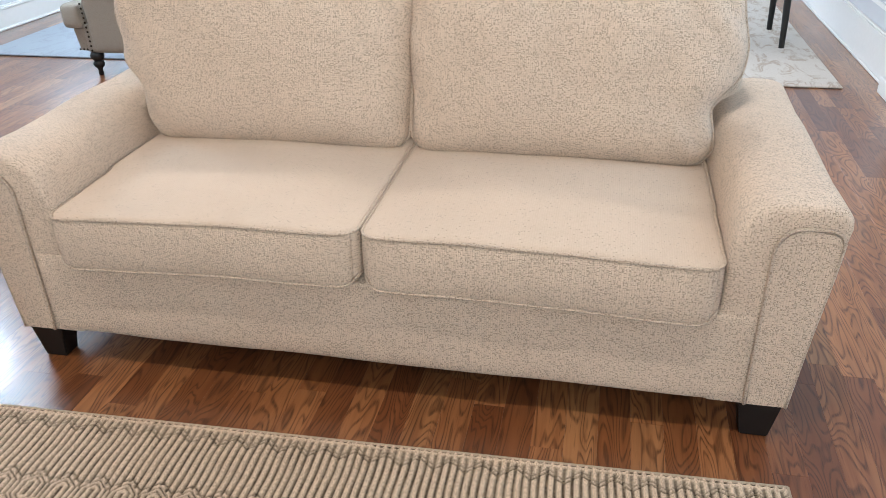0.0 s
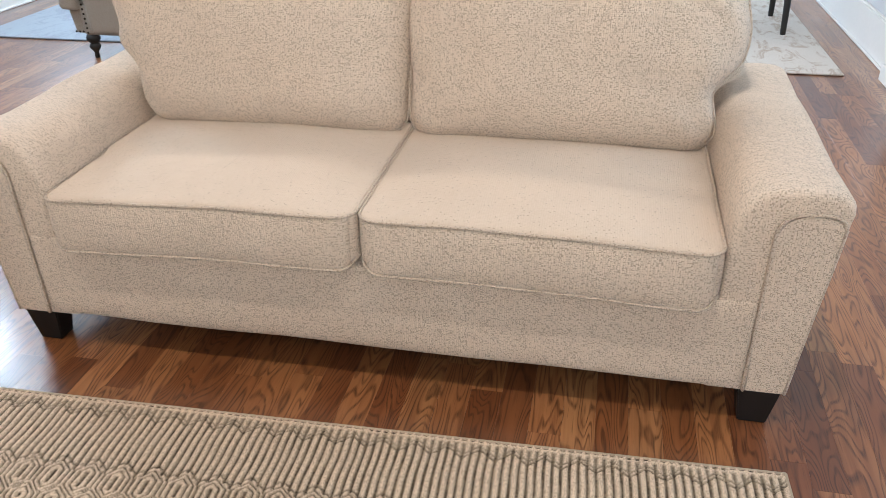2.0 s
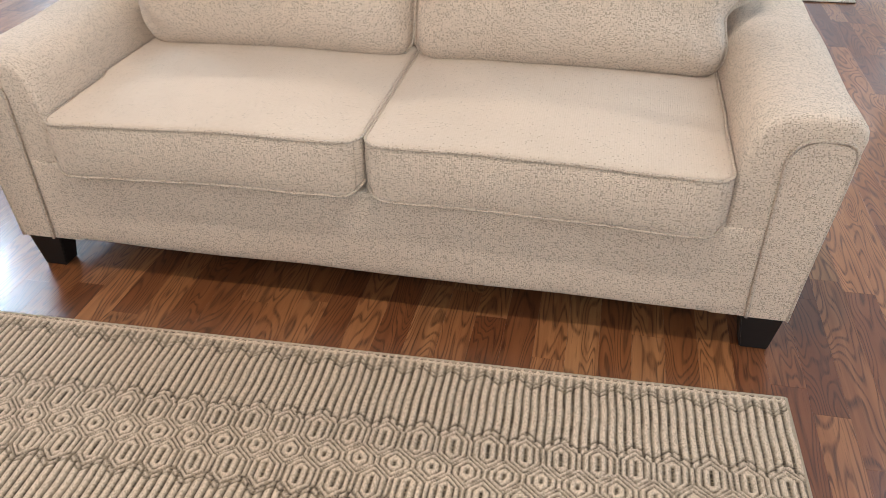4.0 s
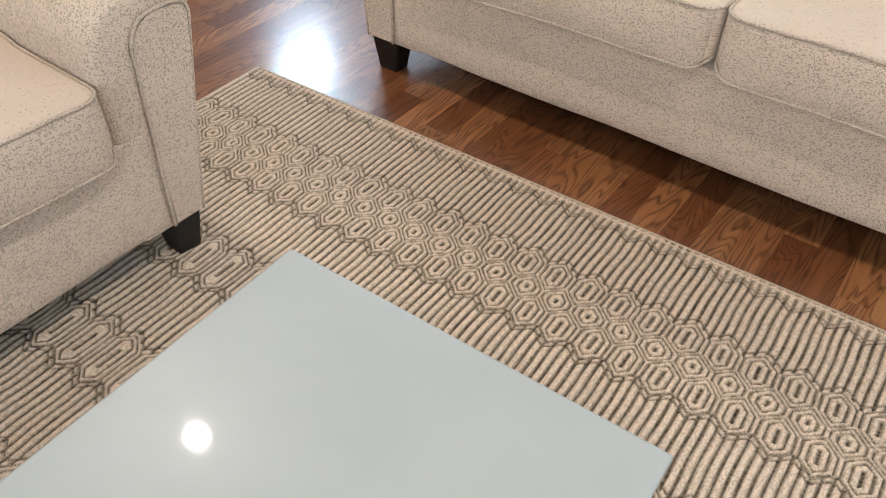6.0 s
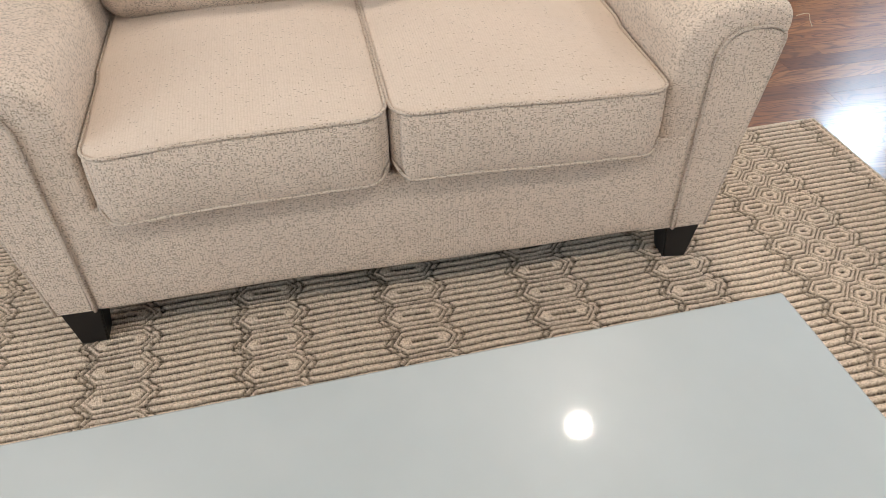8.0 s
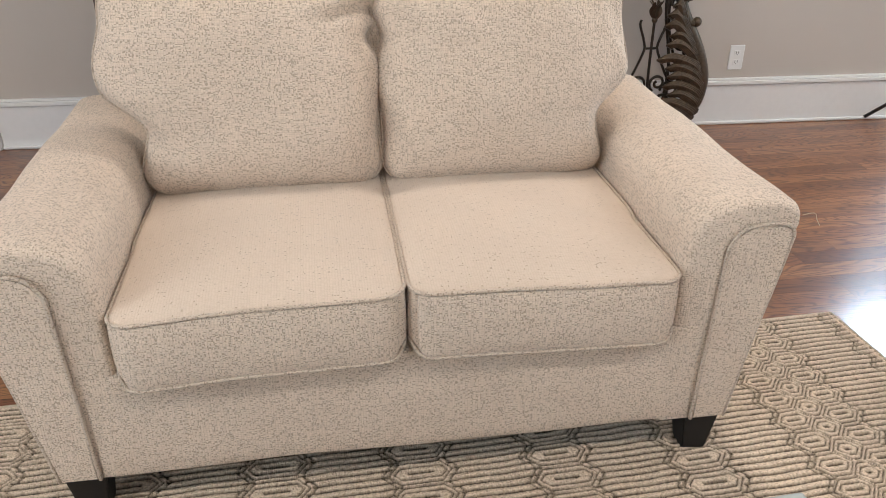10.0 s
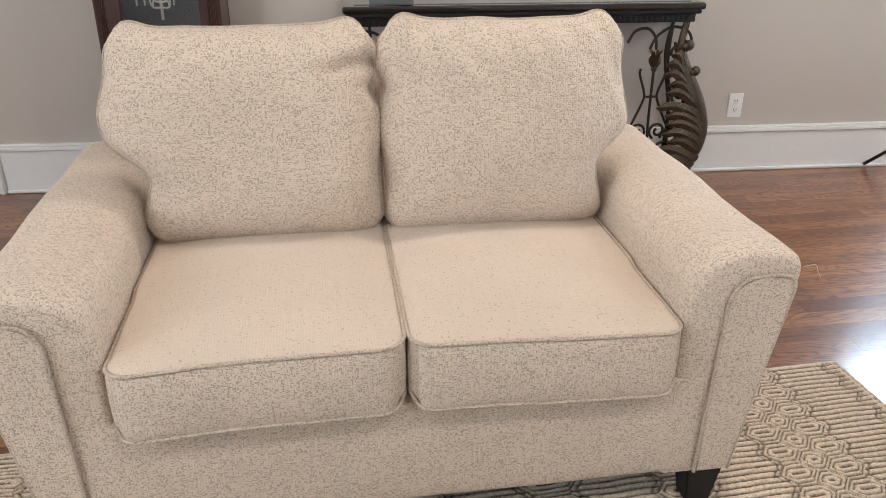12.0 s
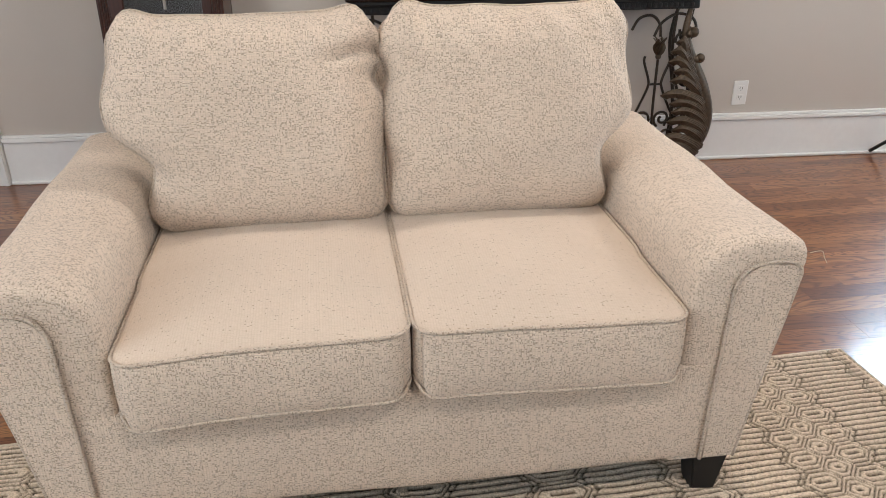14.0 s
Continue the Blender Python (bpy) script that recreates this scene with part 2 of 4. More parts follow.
def woven_pale(name, a, c):
    m, ns, ls, b = material(name)
    n = noise_tex(ns, ls, mapped(ns, ls, (9, 4, 4)), 1.0, 6.0, 0.7, 1.2)
    f = noise_tex(ns, ls, mapped(ns, ls, (240, 240, 240)), 1.0, 2.0, 0.6)
    col = mix(ns, ls, ramp(ns, ls, n, [(0.50, 0.0), (0.60, 0.75), (0.66, 0.1)]), a, c)
    ls.new(mix(ns, ls, ramp(ns, ls, f, [(0.4, 0.25), (0.6, 0.0)]), col, c), b.inputs["Base Color"])
    b.inputs["Roughness"].default_value = 0.95
    bump(ns, ls, b, f, 0.5, 0.003)
    return m


PALERUG = woven_pale("pale_distressed_pile", (0.62, 0.58, 0.53), (0.34, 0.25, 0.18))
BLUERUG = woven_pale("pale_blue_grey_pile", (0.33, 0.36, 0.40), (0.25, 0.27, 0.30))


def painted_glass():
    m, ns, ls, b = material("back_painted_glass")
    big = noise_tex(ns, ls, mapped(ns, ls, (4, 4, 4)), 1.0, 3.0, 0.6)
    ls.new(ramp(ns, ls, big, [(0.3, (0.375, 0.405, 0.390)), (0.7, (0.415, 0.442, 0.425))]), b.inputs["Base Color"])
    b.inputs["Roughness"].default_value = 0.38
    b.inputs["IOR"].default_value = 1.5
    b.inputs["Coat Weight"].default_value = 1.0
    b.inputs["Coat IOR"].default_value = 1.5
    ls.new(ramp(ns, ls, big, [(0.3, 0.035), (0.7, 0.06)]), b.inputs["Coat Roughness"])
    return m


TABLEGLASS = painted_glass()


def clear_glass():
    m, ns, ls, b = material("clear_glass")
    through_it, shine, blend = ns.new("ShaderNodeBsdfTransparent"), ns.new("ShaderNodeBsdfGlossy"), ns.new("ShaderNodeMixShader")
    shine.inputs["Roughness"].default_value = 0.02
    blend.inputs[0].default_value = 0.05
    ls.new(through_it.outputs[0], blend.inputs[1])
    ls.new(shine.outputs[0], blend.inputs[2])
    ls.new(blend.outputs[0], ns["Material Output"].inputs[0])
    return m


GLASS = clear_glass()


def glowing(name, colour, power):
    m, ns, ls, b = material(name)
    b.inputs["Emission Color"].default_value = (*colour, 1)
    b.inputs["Emission Strength"].default_value = power
    return m


BULB = glowing("lit_diffuser", WARM, 14.0)

# ---- mesh helpers ----
def lay_cloth(me):
    """Lays the weave on a mesh in metres: across and up, or across and back on its tops."""
    if not me.materials or "chenille" not in me.materials[0].name and "linen" not in me.materials[0].name:
        return
    uv = me.uv_layers.new(name="weave")
    for f in me.polygons:
        n = f.normal
        a, c = (0, 1) if abs(n.z) > 0.72 else (0, 2) if abs(n.y) >= abs(n.x) else (1, 2)
        for k in f.loop_indices:
            co = me.vertices[me.loops[k].vertex_index].co
            uv.data[k].uv = (co[a] + 3.7, co[c] + 5.3)


def linked(name, verts, faces, mat, parent=None, label="", smooth=True):
    me = bpy.data.meshes.new(name)
    me.from_pydata([tuple(v) for v in verts], [], faces)
    me.materials.append(mat)
    lay_cloth(me)
    if smooth:
        me.shade_smooth()
    ob = new(name, me)
    if parent is not None:
        ob.parent = parent
    if label:
        tagged(ob, label)
    return ob


def part(name, bm, mat, parent=None, label="", smooth=True, sharp=18):
    bmesh.ops.recalc_face_normals(bm, faces=bm.faces)
    me = bpy.data.meshes.new(name)
    bm.to_mesh(me)
    bm.free()
    me.materials.append(mat)
    lay_cloth(me)
    if smooth:
        me.set_sharp_from_angle(angle=radians(sharp))
    ob = new(name, me)
    if parent is not None:
        ob.parent = parent
    if label:
        tagged(ob, label)
    return ob


def thing(name, m, label, category, group="", kind=""):
    ob = new(name)
    ob.matrix_world = m
    return tagged(ob, label, category, group, kind)


def add_box(bm, x0, x1, y0, y1, z0, z1, bevel=0.0, segs=2):
    made = bmesh.ops.create_cube(bm, size=1.0)["verts"]
    for v in made:
        v.co = Vector((x0 + (v.co.x + 0.5) * (x1 - x0), y0 + (v.co.y + 0.5) * (y1 - y0), z0 + (v.co.z + 0.5) * (z1 - z0)))
    if bevel:
        edges = list({e for v in made for e in v.link_edges})
        bmesh.ops.bevel(bm, geom=edges, offset=bevel, segments=segs, affect="EDGES", profile=0.5)
    return bm


def box(x0, x1, y0, y1, z0, z1, bevel=0.0, segs=2):
    return add_box(bmesh.new(), x0, x1, y0, y1, z0, z1, bevel, segs)


def rings_mesh(rings, closed=False, caps=True):
    """Verts and faces of a skin over rings of equally many points."""
    n = len(rings[0])
    verts = [p for r in rings for p in r]
    faces = []
    last = len(rings) if closed else len(rings) - 1
    for i in range(last):
        a, c = i * n, ((i + 1) % len(rings)) * n
        for k in range(n):
            faces.append((a + k, a + (k + 1) % n, c + (k + 1) % n, c + k))
    if caps and not closed:
        faces.append(tuple(range(n - 1, -1, -1)))
        faces.append(tuple(range(len(verts) - n, len(verts))))
    return verts, faces


def tube_rings(points, radius, sides=8, closed=False):
    pts = [Vector(p) for p in points]
    rings = []
    side = None
    for i, p in enumerate(pts):
        ahead = pts[(i + 1) % len(pts)] if closed or i + 1 < len(pts) else p
        behind = pts[i - 1] if closed or i > 0 else p
        way = (ahead - behind).normalized()
        if side is None:
            side = way.orthogonal().normalized()
        side = (side - way * side.dot(way))
        side = side.normalized() if side.length > 1e-6 else way.orthogonal().normalized()
        up = way.cross(side)
        r = radius(i / max(1, len(pts) - 1)) if callable(radius) else radius
        rings.append([p + r * (math.cos(a) * side + math.sin(a) * up) for a in [2 * math.pi * k / sides for k in range(sides)]])
    return rings


def tube(name, points, radius, mat, parent=None, label="", sides=8, closed=False):
    verts, faces = rings_mesh(tube_rings(points, radius, sides, closed), closed)
    return linked(name, verts, faces, mat, parent, label)


def add_tube(bm, points, radius, sides=8, closed=False):
    verts, faces = rings_mesh(tube_rings(points, radius, sides, closed), closed)
    vs = [bm.verts.new(v) for v in verts]
    for f in faces:
        bm.faces.new([vs[i] for i in f])
    return bm


def smooth_path(points, steps=8, closed=False):
    """A Catmull-Rom path through the points."""
    p = [Vector(v) for v in points]
    n = len(p)
    out = []
    for i in range(n if closed else n - 1):
        if closed:
            a, b, c, d = p[i - 1], p[i], p[(i + 1) % n], p[(i + 2) % n]
        else:
            a, b, c, d = p[max(i - 1, 0)], p[i], p[i + 1], p[min(i + 2, n - 1)]
        for k in range(steps):
            t = k / steps
            out.append(0.5 * ((2 * b) + (c - a) * t + (2 * a - 5 * b + 4 * c - d) * t * t + (3 * b - a - 3 * c + d) * t ** 3))
    if not closed:
        out.append(p[-1])
    return out


def lathe(name, profile, mat, parent=None, label="", sides=20, at=(0, 0, 0)):
    rings = [[(at[0] + r * math.cos(a), at[1] + r * math.sin(a), at[2] + z) for a in [2 * math.pi * k / sides for k in range(sides)]] for r, z in profile]
    verts, faces = rings_mesh(rings)
    return linked(name, verts, faces, mat, parent, label)


def rounded_box(cx, cy, cz, sx, sy, sz, r, segs, deform=None):
    """Verts and faces of a box with rounded edges, cut fine enough to be deformed."""
    nx, ny, nz = segs
    half = Vector((sx / 2, sy / 2, sz / 2))
    inner = half - Vector((r, r, r))
    index, verts, faces = {}, [], []

    def grade(i, n):
        # finer cuts near the edges
        t = 2 * i / n - 1
        return math.sin(t * math.pi / 2)

    def put(i, j, k):
        key = (i, j, k)
        if key not in index:
            p = Vector((grade(i, nx) * half.x, grade(j, ny) * half.y, grade(k, nz) * half.z))
            q = Vector([max(-inner[a], min(inner[a], p[a])) for a in range(3)])
            d = p - q
            if d.length > 1e-9:
                p = q + d.normalized() * min(r, max(abs(d.x), abs(d.y), abs(d.z)) if False else r)
            if deform:
                p = deform(p, Vector((p.x / half.x, p.y / half.y, p.z / half.z)))
            index[key] = len(verts)
            verts.append(p + Vector((cx, cy, cz)))
        return index[key]

    for i in range(nx):
        for j in range(ny):
            faces.append((put(i, j, 0), put(i, j + 1, 0), put(i + 1, j + 1, 0), put(i + 1, j, 0)))
            faces.append((put(i, j, nz), put(i + 1, j, nz), put(i + 1, j + 1, nz), put(i, j + 1, nz)))
    for i in range(nx):
        for k in range(nz):
            faces.append((put(i, 0, k), put(i + 1, 0, k), put(i + 1, 0, k + 1), put(i, 0, k + 1)))
            faces.append((put(i, ny, k), put(i, ny, k + 1), put(i + 1, ny, k + 1), put(i + 1, ny, k)))
    for j in range(ny):
        for k in range(nz):
            faces.append((put(0, j, k), put(0, j, k + 1), put(0, j + 1, k + 1), put(0, j + 1, k)))
            faces.append((put(nx, j, k), put(nx, j + 1, k), put(nx, j + 1, k + 1), put(nx, j, k + 1)))
    return verts, faces


# ---- the setting ----
def wall(name, x0, x1, y0, y1, mat, label, z1=2.7):
    return tagged(part(name, box(x0, x1, y0, y1, 0, z1), mat, smooth=False), label, "wall", kind="structure")


def skirting(name, m, length, side=1, height=0.185, label="white painted tall baseboard with a moulded cap"):
    """A tall board with a cap and a shoe moulding, along local x, its face to local -y."""
    ob = thing(name, m, label, "baseboard", kind="structure")
    part("board", box(0, length, -0.016, 0, 0.0, height - 0.035, 0.002), WHITE, ob)
    bm = box(0, length, -0.026, 0, height - 0.032, height - 0.012, 0.004)
    add_box(bm, 0, length, -0.018, 0, height - 0.012, height, 0.004)
    part("cap", bm, WHITE, ob)
    part("shoe_moulding", box(0, length, -0.030, -0.0165, 0, 0.018, 0.006), WHITE, ob)
    return ob


# west wall behind the loveseat, a few degrees off the rug's lines
WEST = pose(-3.272, -3.22, 0, 0, 0, 90 - 3.1)
wall_west = thing("wall_west", WEST, "greige painted plaster wall", "wall", kind="structure")
part("plaster", box(-0.02, 4.50, 0, 0.14, 0, 2.7), WALL, wall_west, smooth=False)
skirting("baseboard_west", WEST @ pose(0.03, -0.001, 0), 4.46, height=0.235)
door_trim = thing("door_trim", WEST @ pose(0, 0, 0), "white painted door casing beside the west wall", "trim", kind="structure")
part("casing", box(-0.16, 0.028, -0.035, 0.14, 0, 2.15, 0.004), WHITE, door_trim)
part("bead", box(0.006, 0.024, -0.042, -0.0355, 0, 2.15, 0.003), WHITE, door_trim)
wall("wall_southwest", -3.5, -3.36, -5.0, -3.39, WALL, "greige painted plaster wall")
wall("wall_return", -4.29, -3.175, 1.17, 1.27, WALL, "pale painted return wall")


def wall_with_window(name, m, length, w0, w1, z0, z1, label, window):
    """A wall along local x with one opening, its room side at local y = 0, and the window in it."""
    ob = thing(name, m, label, "wall", kind="structure")
    bm = box(0, w0, 0, 0.14, 0, 2.7)
    add_box(bm, w1, length, 0, 0.14, 0, 2.7)
    add_box(bm, w0, w1, 0, 0.14, z1, 2.7)
    if z0 > 0:
        add_box(bm, w0, w1, 0, 0.14, 0, z0)
    part("plaster", bm, PALE, ob, smooth=False)
    win = thing(window, m, "white painted window with clear panes, out of view", "window", kind="structure")
    bm = box(w0, w0 + 0.06, 0.02, 0.09, z0, z1, 0.004)
    add_box(bm, w1 - 0.06, w1, 0.02, 0.09, z0, z1, 0.004)
    add_box(bm, w0 + 0.06, w1 - 0.06, 0.02, 0.09, z0, z0 + 0.06, 0.004)
    add_box(bm, w0 + 0.06, w1 - 0.06, 0.02, 0.09, z1 - 0.06, z1, 0.004)
    part("window_frame", bm, WHITE, win)
    mid = (w0 + w1) / 2
    part("mullion", box(mid - 0.025, mid + 0.025, 0.025, 0.085, z0 + 0.06, z1 - 0.06, 0.003), WHITE, win)
    for a, c in ((w0 + 0.06, mid - 0.025), (mid + 0.025, w1 - 0.06)):
        pane = part("pane", box(a, c, 0.052, 0.056, z0 + 0.06, z1 - 0.06), GLASS, win, smooth=False)
        pane.visible_shadow = False
    part("window_sill", box(w0 - 0.04, w1 + 0.04, -0.05, 0.0, z0 - 0.03, z0, 0.004), WHITE, win)
    return ob


wall_with_window("wall_northwest", pose(-4.15, 1.17, 0, 0, 0, 90), 2.63, 0.62, 1.84, 0.92, 2.66, "pale painted wall with a tall window", "window_1")
wall_with_window("wall_northwest_far", pose(-4.15, 3.80, 0, 0, 0, 90), 3.90, 0.30, 2.20, 0.92, 2.52, "pale painted wall with a wide window out of view", "window_4")
wall_with_window("wall_north", pose(-4.29, 7.55, 0, 0, 0, 0), 6.41, 1.49, 3.89, 0.82, 2.4, "pale painted wall with a wide window out of view", "window_2")
# the south window is added, only to let the fill light in
wall_with_window("wall_south", pose(2.12, -5.0, 0, 0, 0, 180), 5.62, 0.12, 2.42, 0.82, 2.4, "pale painted wall with a wide window out of view", "added_window_south")
# this wall's window is an added opening for the eastern fill
wall_with_window("wall_east", pose(2.12, 7.7, 0, 0, 0, -90), 12.70, 6.42, 7.68, 1.02, 2.48, "pale painted wall above white wainscot", "added_window_east")
skirting("baseboard_northwest", pose(-4.149, 3.65, 0, 0, 0, 90), 3.88)
skirting("baseboard_north", pose(-4.10, 7.549, 0, 0, 0, 0), 6.18)
skirting("baseboard_east", pose(2.119, 7.5, 0, 0, 0, -90), 4.36, height=0.255)

wainscot = thing("wainscot_trim", pose(2.119, 7.5, 0, 0, 0, -90), "white painted wainscot mouldings on the wall", "trim", kind="structure")
part("chair_rail", box(0, 7.0, -0.03, 0, 0.88, 0.94, 0.008), WHITE, wainscot)
for n in range(5):
    a = 0.25 + n * 0.86
    bm = box(a, a + 0.66, -0.016, 0, 0.36, 0.385, 0.005)
    add_box(bm, a, a + 0.66, -0.016, 0, 0.775, 0.80, 0.005)
    add_box(bm, a, a + 0.025, -0.016, 0, 0.386, 0.774, 0.005)
    add_box(bm, a + 0.635, a + 0.66, -0.016, 0, 0.386, 0.774, 0.005)
    part("panel_moulding", bm, WHITE, wainscot)
pilaster = thing("pilaster_trim", pose(0, 0, 0), "white painted cased opening on the wall", "trim", kind="structure")
part("casing", box(2.05, 2.119, 2.70, 3.02, 0.09, 2.699, 0.004), WHITE, pilaster)
part("plinth", box(2.040, 2.119, 2.68, 3.030, 0, 0.0895, 0.005), WHITE, pilaster)

tagged(part("ceiling", box(-4.29, 2.26, -5.14, 7.69, 2.70, 2.80), CEIL, smooth=False), "white painted flat ceiling", "ceiling", kind="structure")

def downlight(x, y):
    ob = thing("recessed_downlight", pose(x, y, 2.70), "white trimmed recessed ceiling downlight, lit", "downlight", "ceiling downlights")
    lathe("trim_ring", [(0.043, 0.0), (0.045, -0.005), (0.072, -0.006), (0.092, -0.010), (0.100, -0.004), (0.100, 0.0)], WHITE, ob, sides=28)
    lathe("diffuser", [(0.0, -0.004), (0.042, -0.004), (0.042, -0.001), (0.0, -0.001)], BULB, ob, "glowing warm diffuser", sides=28)

for x, y in DOWNLIGHTS:
    downlight(x, y)


# ---- sofa and loveseat ----
def fabric_wobble(p, amount, scale=6.0):
    return amount * noise.noise(Vector(p) * scale)


def slim(z, k):
    """How much of its width the arm keeps at a height: k at the foot, all at the top."""
    t = max(0.0, min(1.0, (z - 0.11) / 0.48))
    return k + (1 - k) * t


def arm_profile(c, lift, k=1.0):
    pts = [(0.0, 0.112), (0.0, 0.30), (0.0, 0.44), (0.003, 0.52 + lift * 0.5), (0.010, 0.565 + lift), (0.026, 0.604 + lift), (0.052, 0.630 + lift), (0.090, 0.645 + lift),
           (0.140, 0.650 + lift), (0.190, 0.648 + lift), (0.222, 0.640 + lift), (0.240, 0.626 + lift), (0.246, 0.606 + lift), (0.243, 0.585 + lift),
           (0.232, 0.48), (0.216, 0.34), (0.203, 0.22), (0.192, 0.112)]
    return [(c + x * slim(z, k), z) for x, z in pts]


def seat_cushion(parent, x0, x1, seed):
    w, d, h = x1 - x0, 0.66, 0.160
    outer = 1 if x1 > 0.01 else -1
    cx, cy, cz = (x0 + x1) / 2, -0.035 + d / 2, 0.364 + h / 2
    off = Vector((seed * 3.7, seed * 1.9, 0))

    def deform(p, u):
        crown = (1 - min(1, abs(u.x)) ** 2.6) * (1 - min(1, abs(u.y)) ** 2.6)
        if u.z > 0:
            p.z += 0.030 * crown * max(0, u.z) + 0.004 * noise.noise(p * 7 + off) * crown
        # rounded upright corners
        qx, qy = abs(p.x) - (w / 2 - 0.05), -p.y - (d / 2 - 0.05)
        if qx > 0 and qy > 0:
            f = max(qx, qy) / math.hypot(qx, qy)
            p.x = math.copysign(w / 2 - 0.05 + qx * f, p.x)
            p.y = -(d / 2 - 0.05 + qy * f)
        face = 1 - min(1, abs(u.z)) ** 2
        p.y -= 0.012 * face * (1 - min(1, abs(u.x)) ** 4) * (1 if u.y < -0.9 else 0)
        p.x += 0.003 * face * math.copysign(1, u.x) * (1 if abs(u.x) > 0.9 else 0)
        p.z += 0.006 * noise.noise(Vector((p.x * 4, 0.3, seed))) * (1 if u.y < -0.5 else 0.3)
        if u.z < 0 and u.y < 0:
            p.z += 0.030 * max(0.0, (abs(u.x) - 0.88) / 0.12) ** 2 * -u.z
        p.z -= 0.020 * max(0.0, 0.5 + 0.5 * u.x * outer) ** 2.2 * (1 if u.y < 0 else 0.5)
        return p

    verts, faces = rounded_box(cx, cy, cz, w, d, h, 0.016, (48, 34, 14), deform)
    ob = linked("seat_cushion", verts, faces, FABRIC, parent, "slightly crowned loose seat cushion")
    # upward faces take the worn cloth with overhead light toned down in its colour
    ob.data.materials.append(WORN_DIMMED)
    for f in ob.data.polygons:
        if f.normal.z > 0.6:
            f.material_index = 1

    for z, lift in ((0.364 + h - 0.005, 1), (0.364 + 0.006, 0)):
        inset, r = 0.0005, 0.050
        path = []
        for qx, qy, a0 in ((x1 - inset - r, -0.035 + inset + r, -90), (x1 - inset - r, 0.60, 0), (x0 + inset + r, 0.60, 90), (x0 + inset + r, -0.035 + inset + r, 180)):
            for k in range(7):
                a = radians(a0 + 15 * k)
                path.append(Vector((qx + r * math.cos(a), qy + r * math.sin(a), z)))
        fine = []
        for i, p in enumerate(path):
            q = path[(i + 1) % len(path)]
            n = max(1, int((q - p).length / 0.03))
            fine += [p.lerp(q, k / n) for k in range(n)]
        for p in fine:
            p.z += 0.006 * noise.noise(Vector(((p.x - cx) * 4, 0.3, seed))) + 0.0012 * noise.noise(p * 40)
            p.z -= 0.020 * max(0.0, min(1.0, 0.5 + (p.x - cx) / w * outer)) ** 2.2 * (1 if p.y < 0.29 else 0.5)
            if not lift and p.y < 0.29:
                p.z += 0.030 * max(0.0, (min(1.0, abs(p.x - cx) / (w / 2)) - 0.88) / 0.12) ** 2
            if p.y < 0.0:
                ux = (p.x - cx) / (w / 2)
                p.y -= 0.002 * (1 - min(1, abs(ux)) ** 4)
        tube("piping", fine, 0.0042, WELT_SHADED, ob, sides=6, closed=True)
    return ob


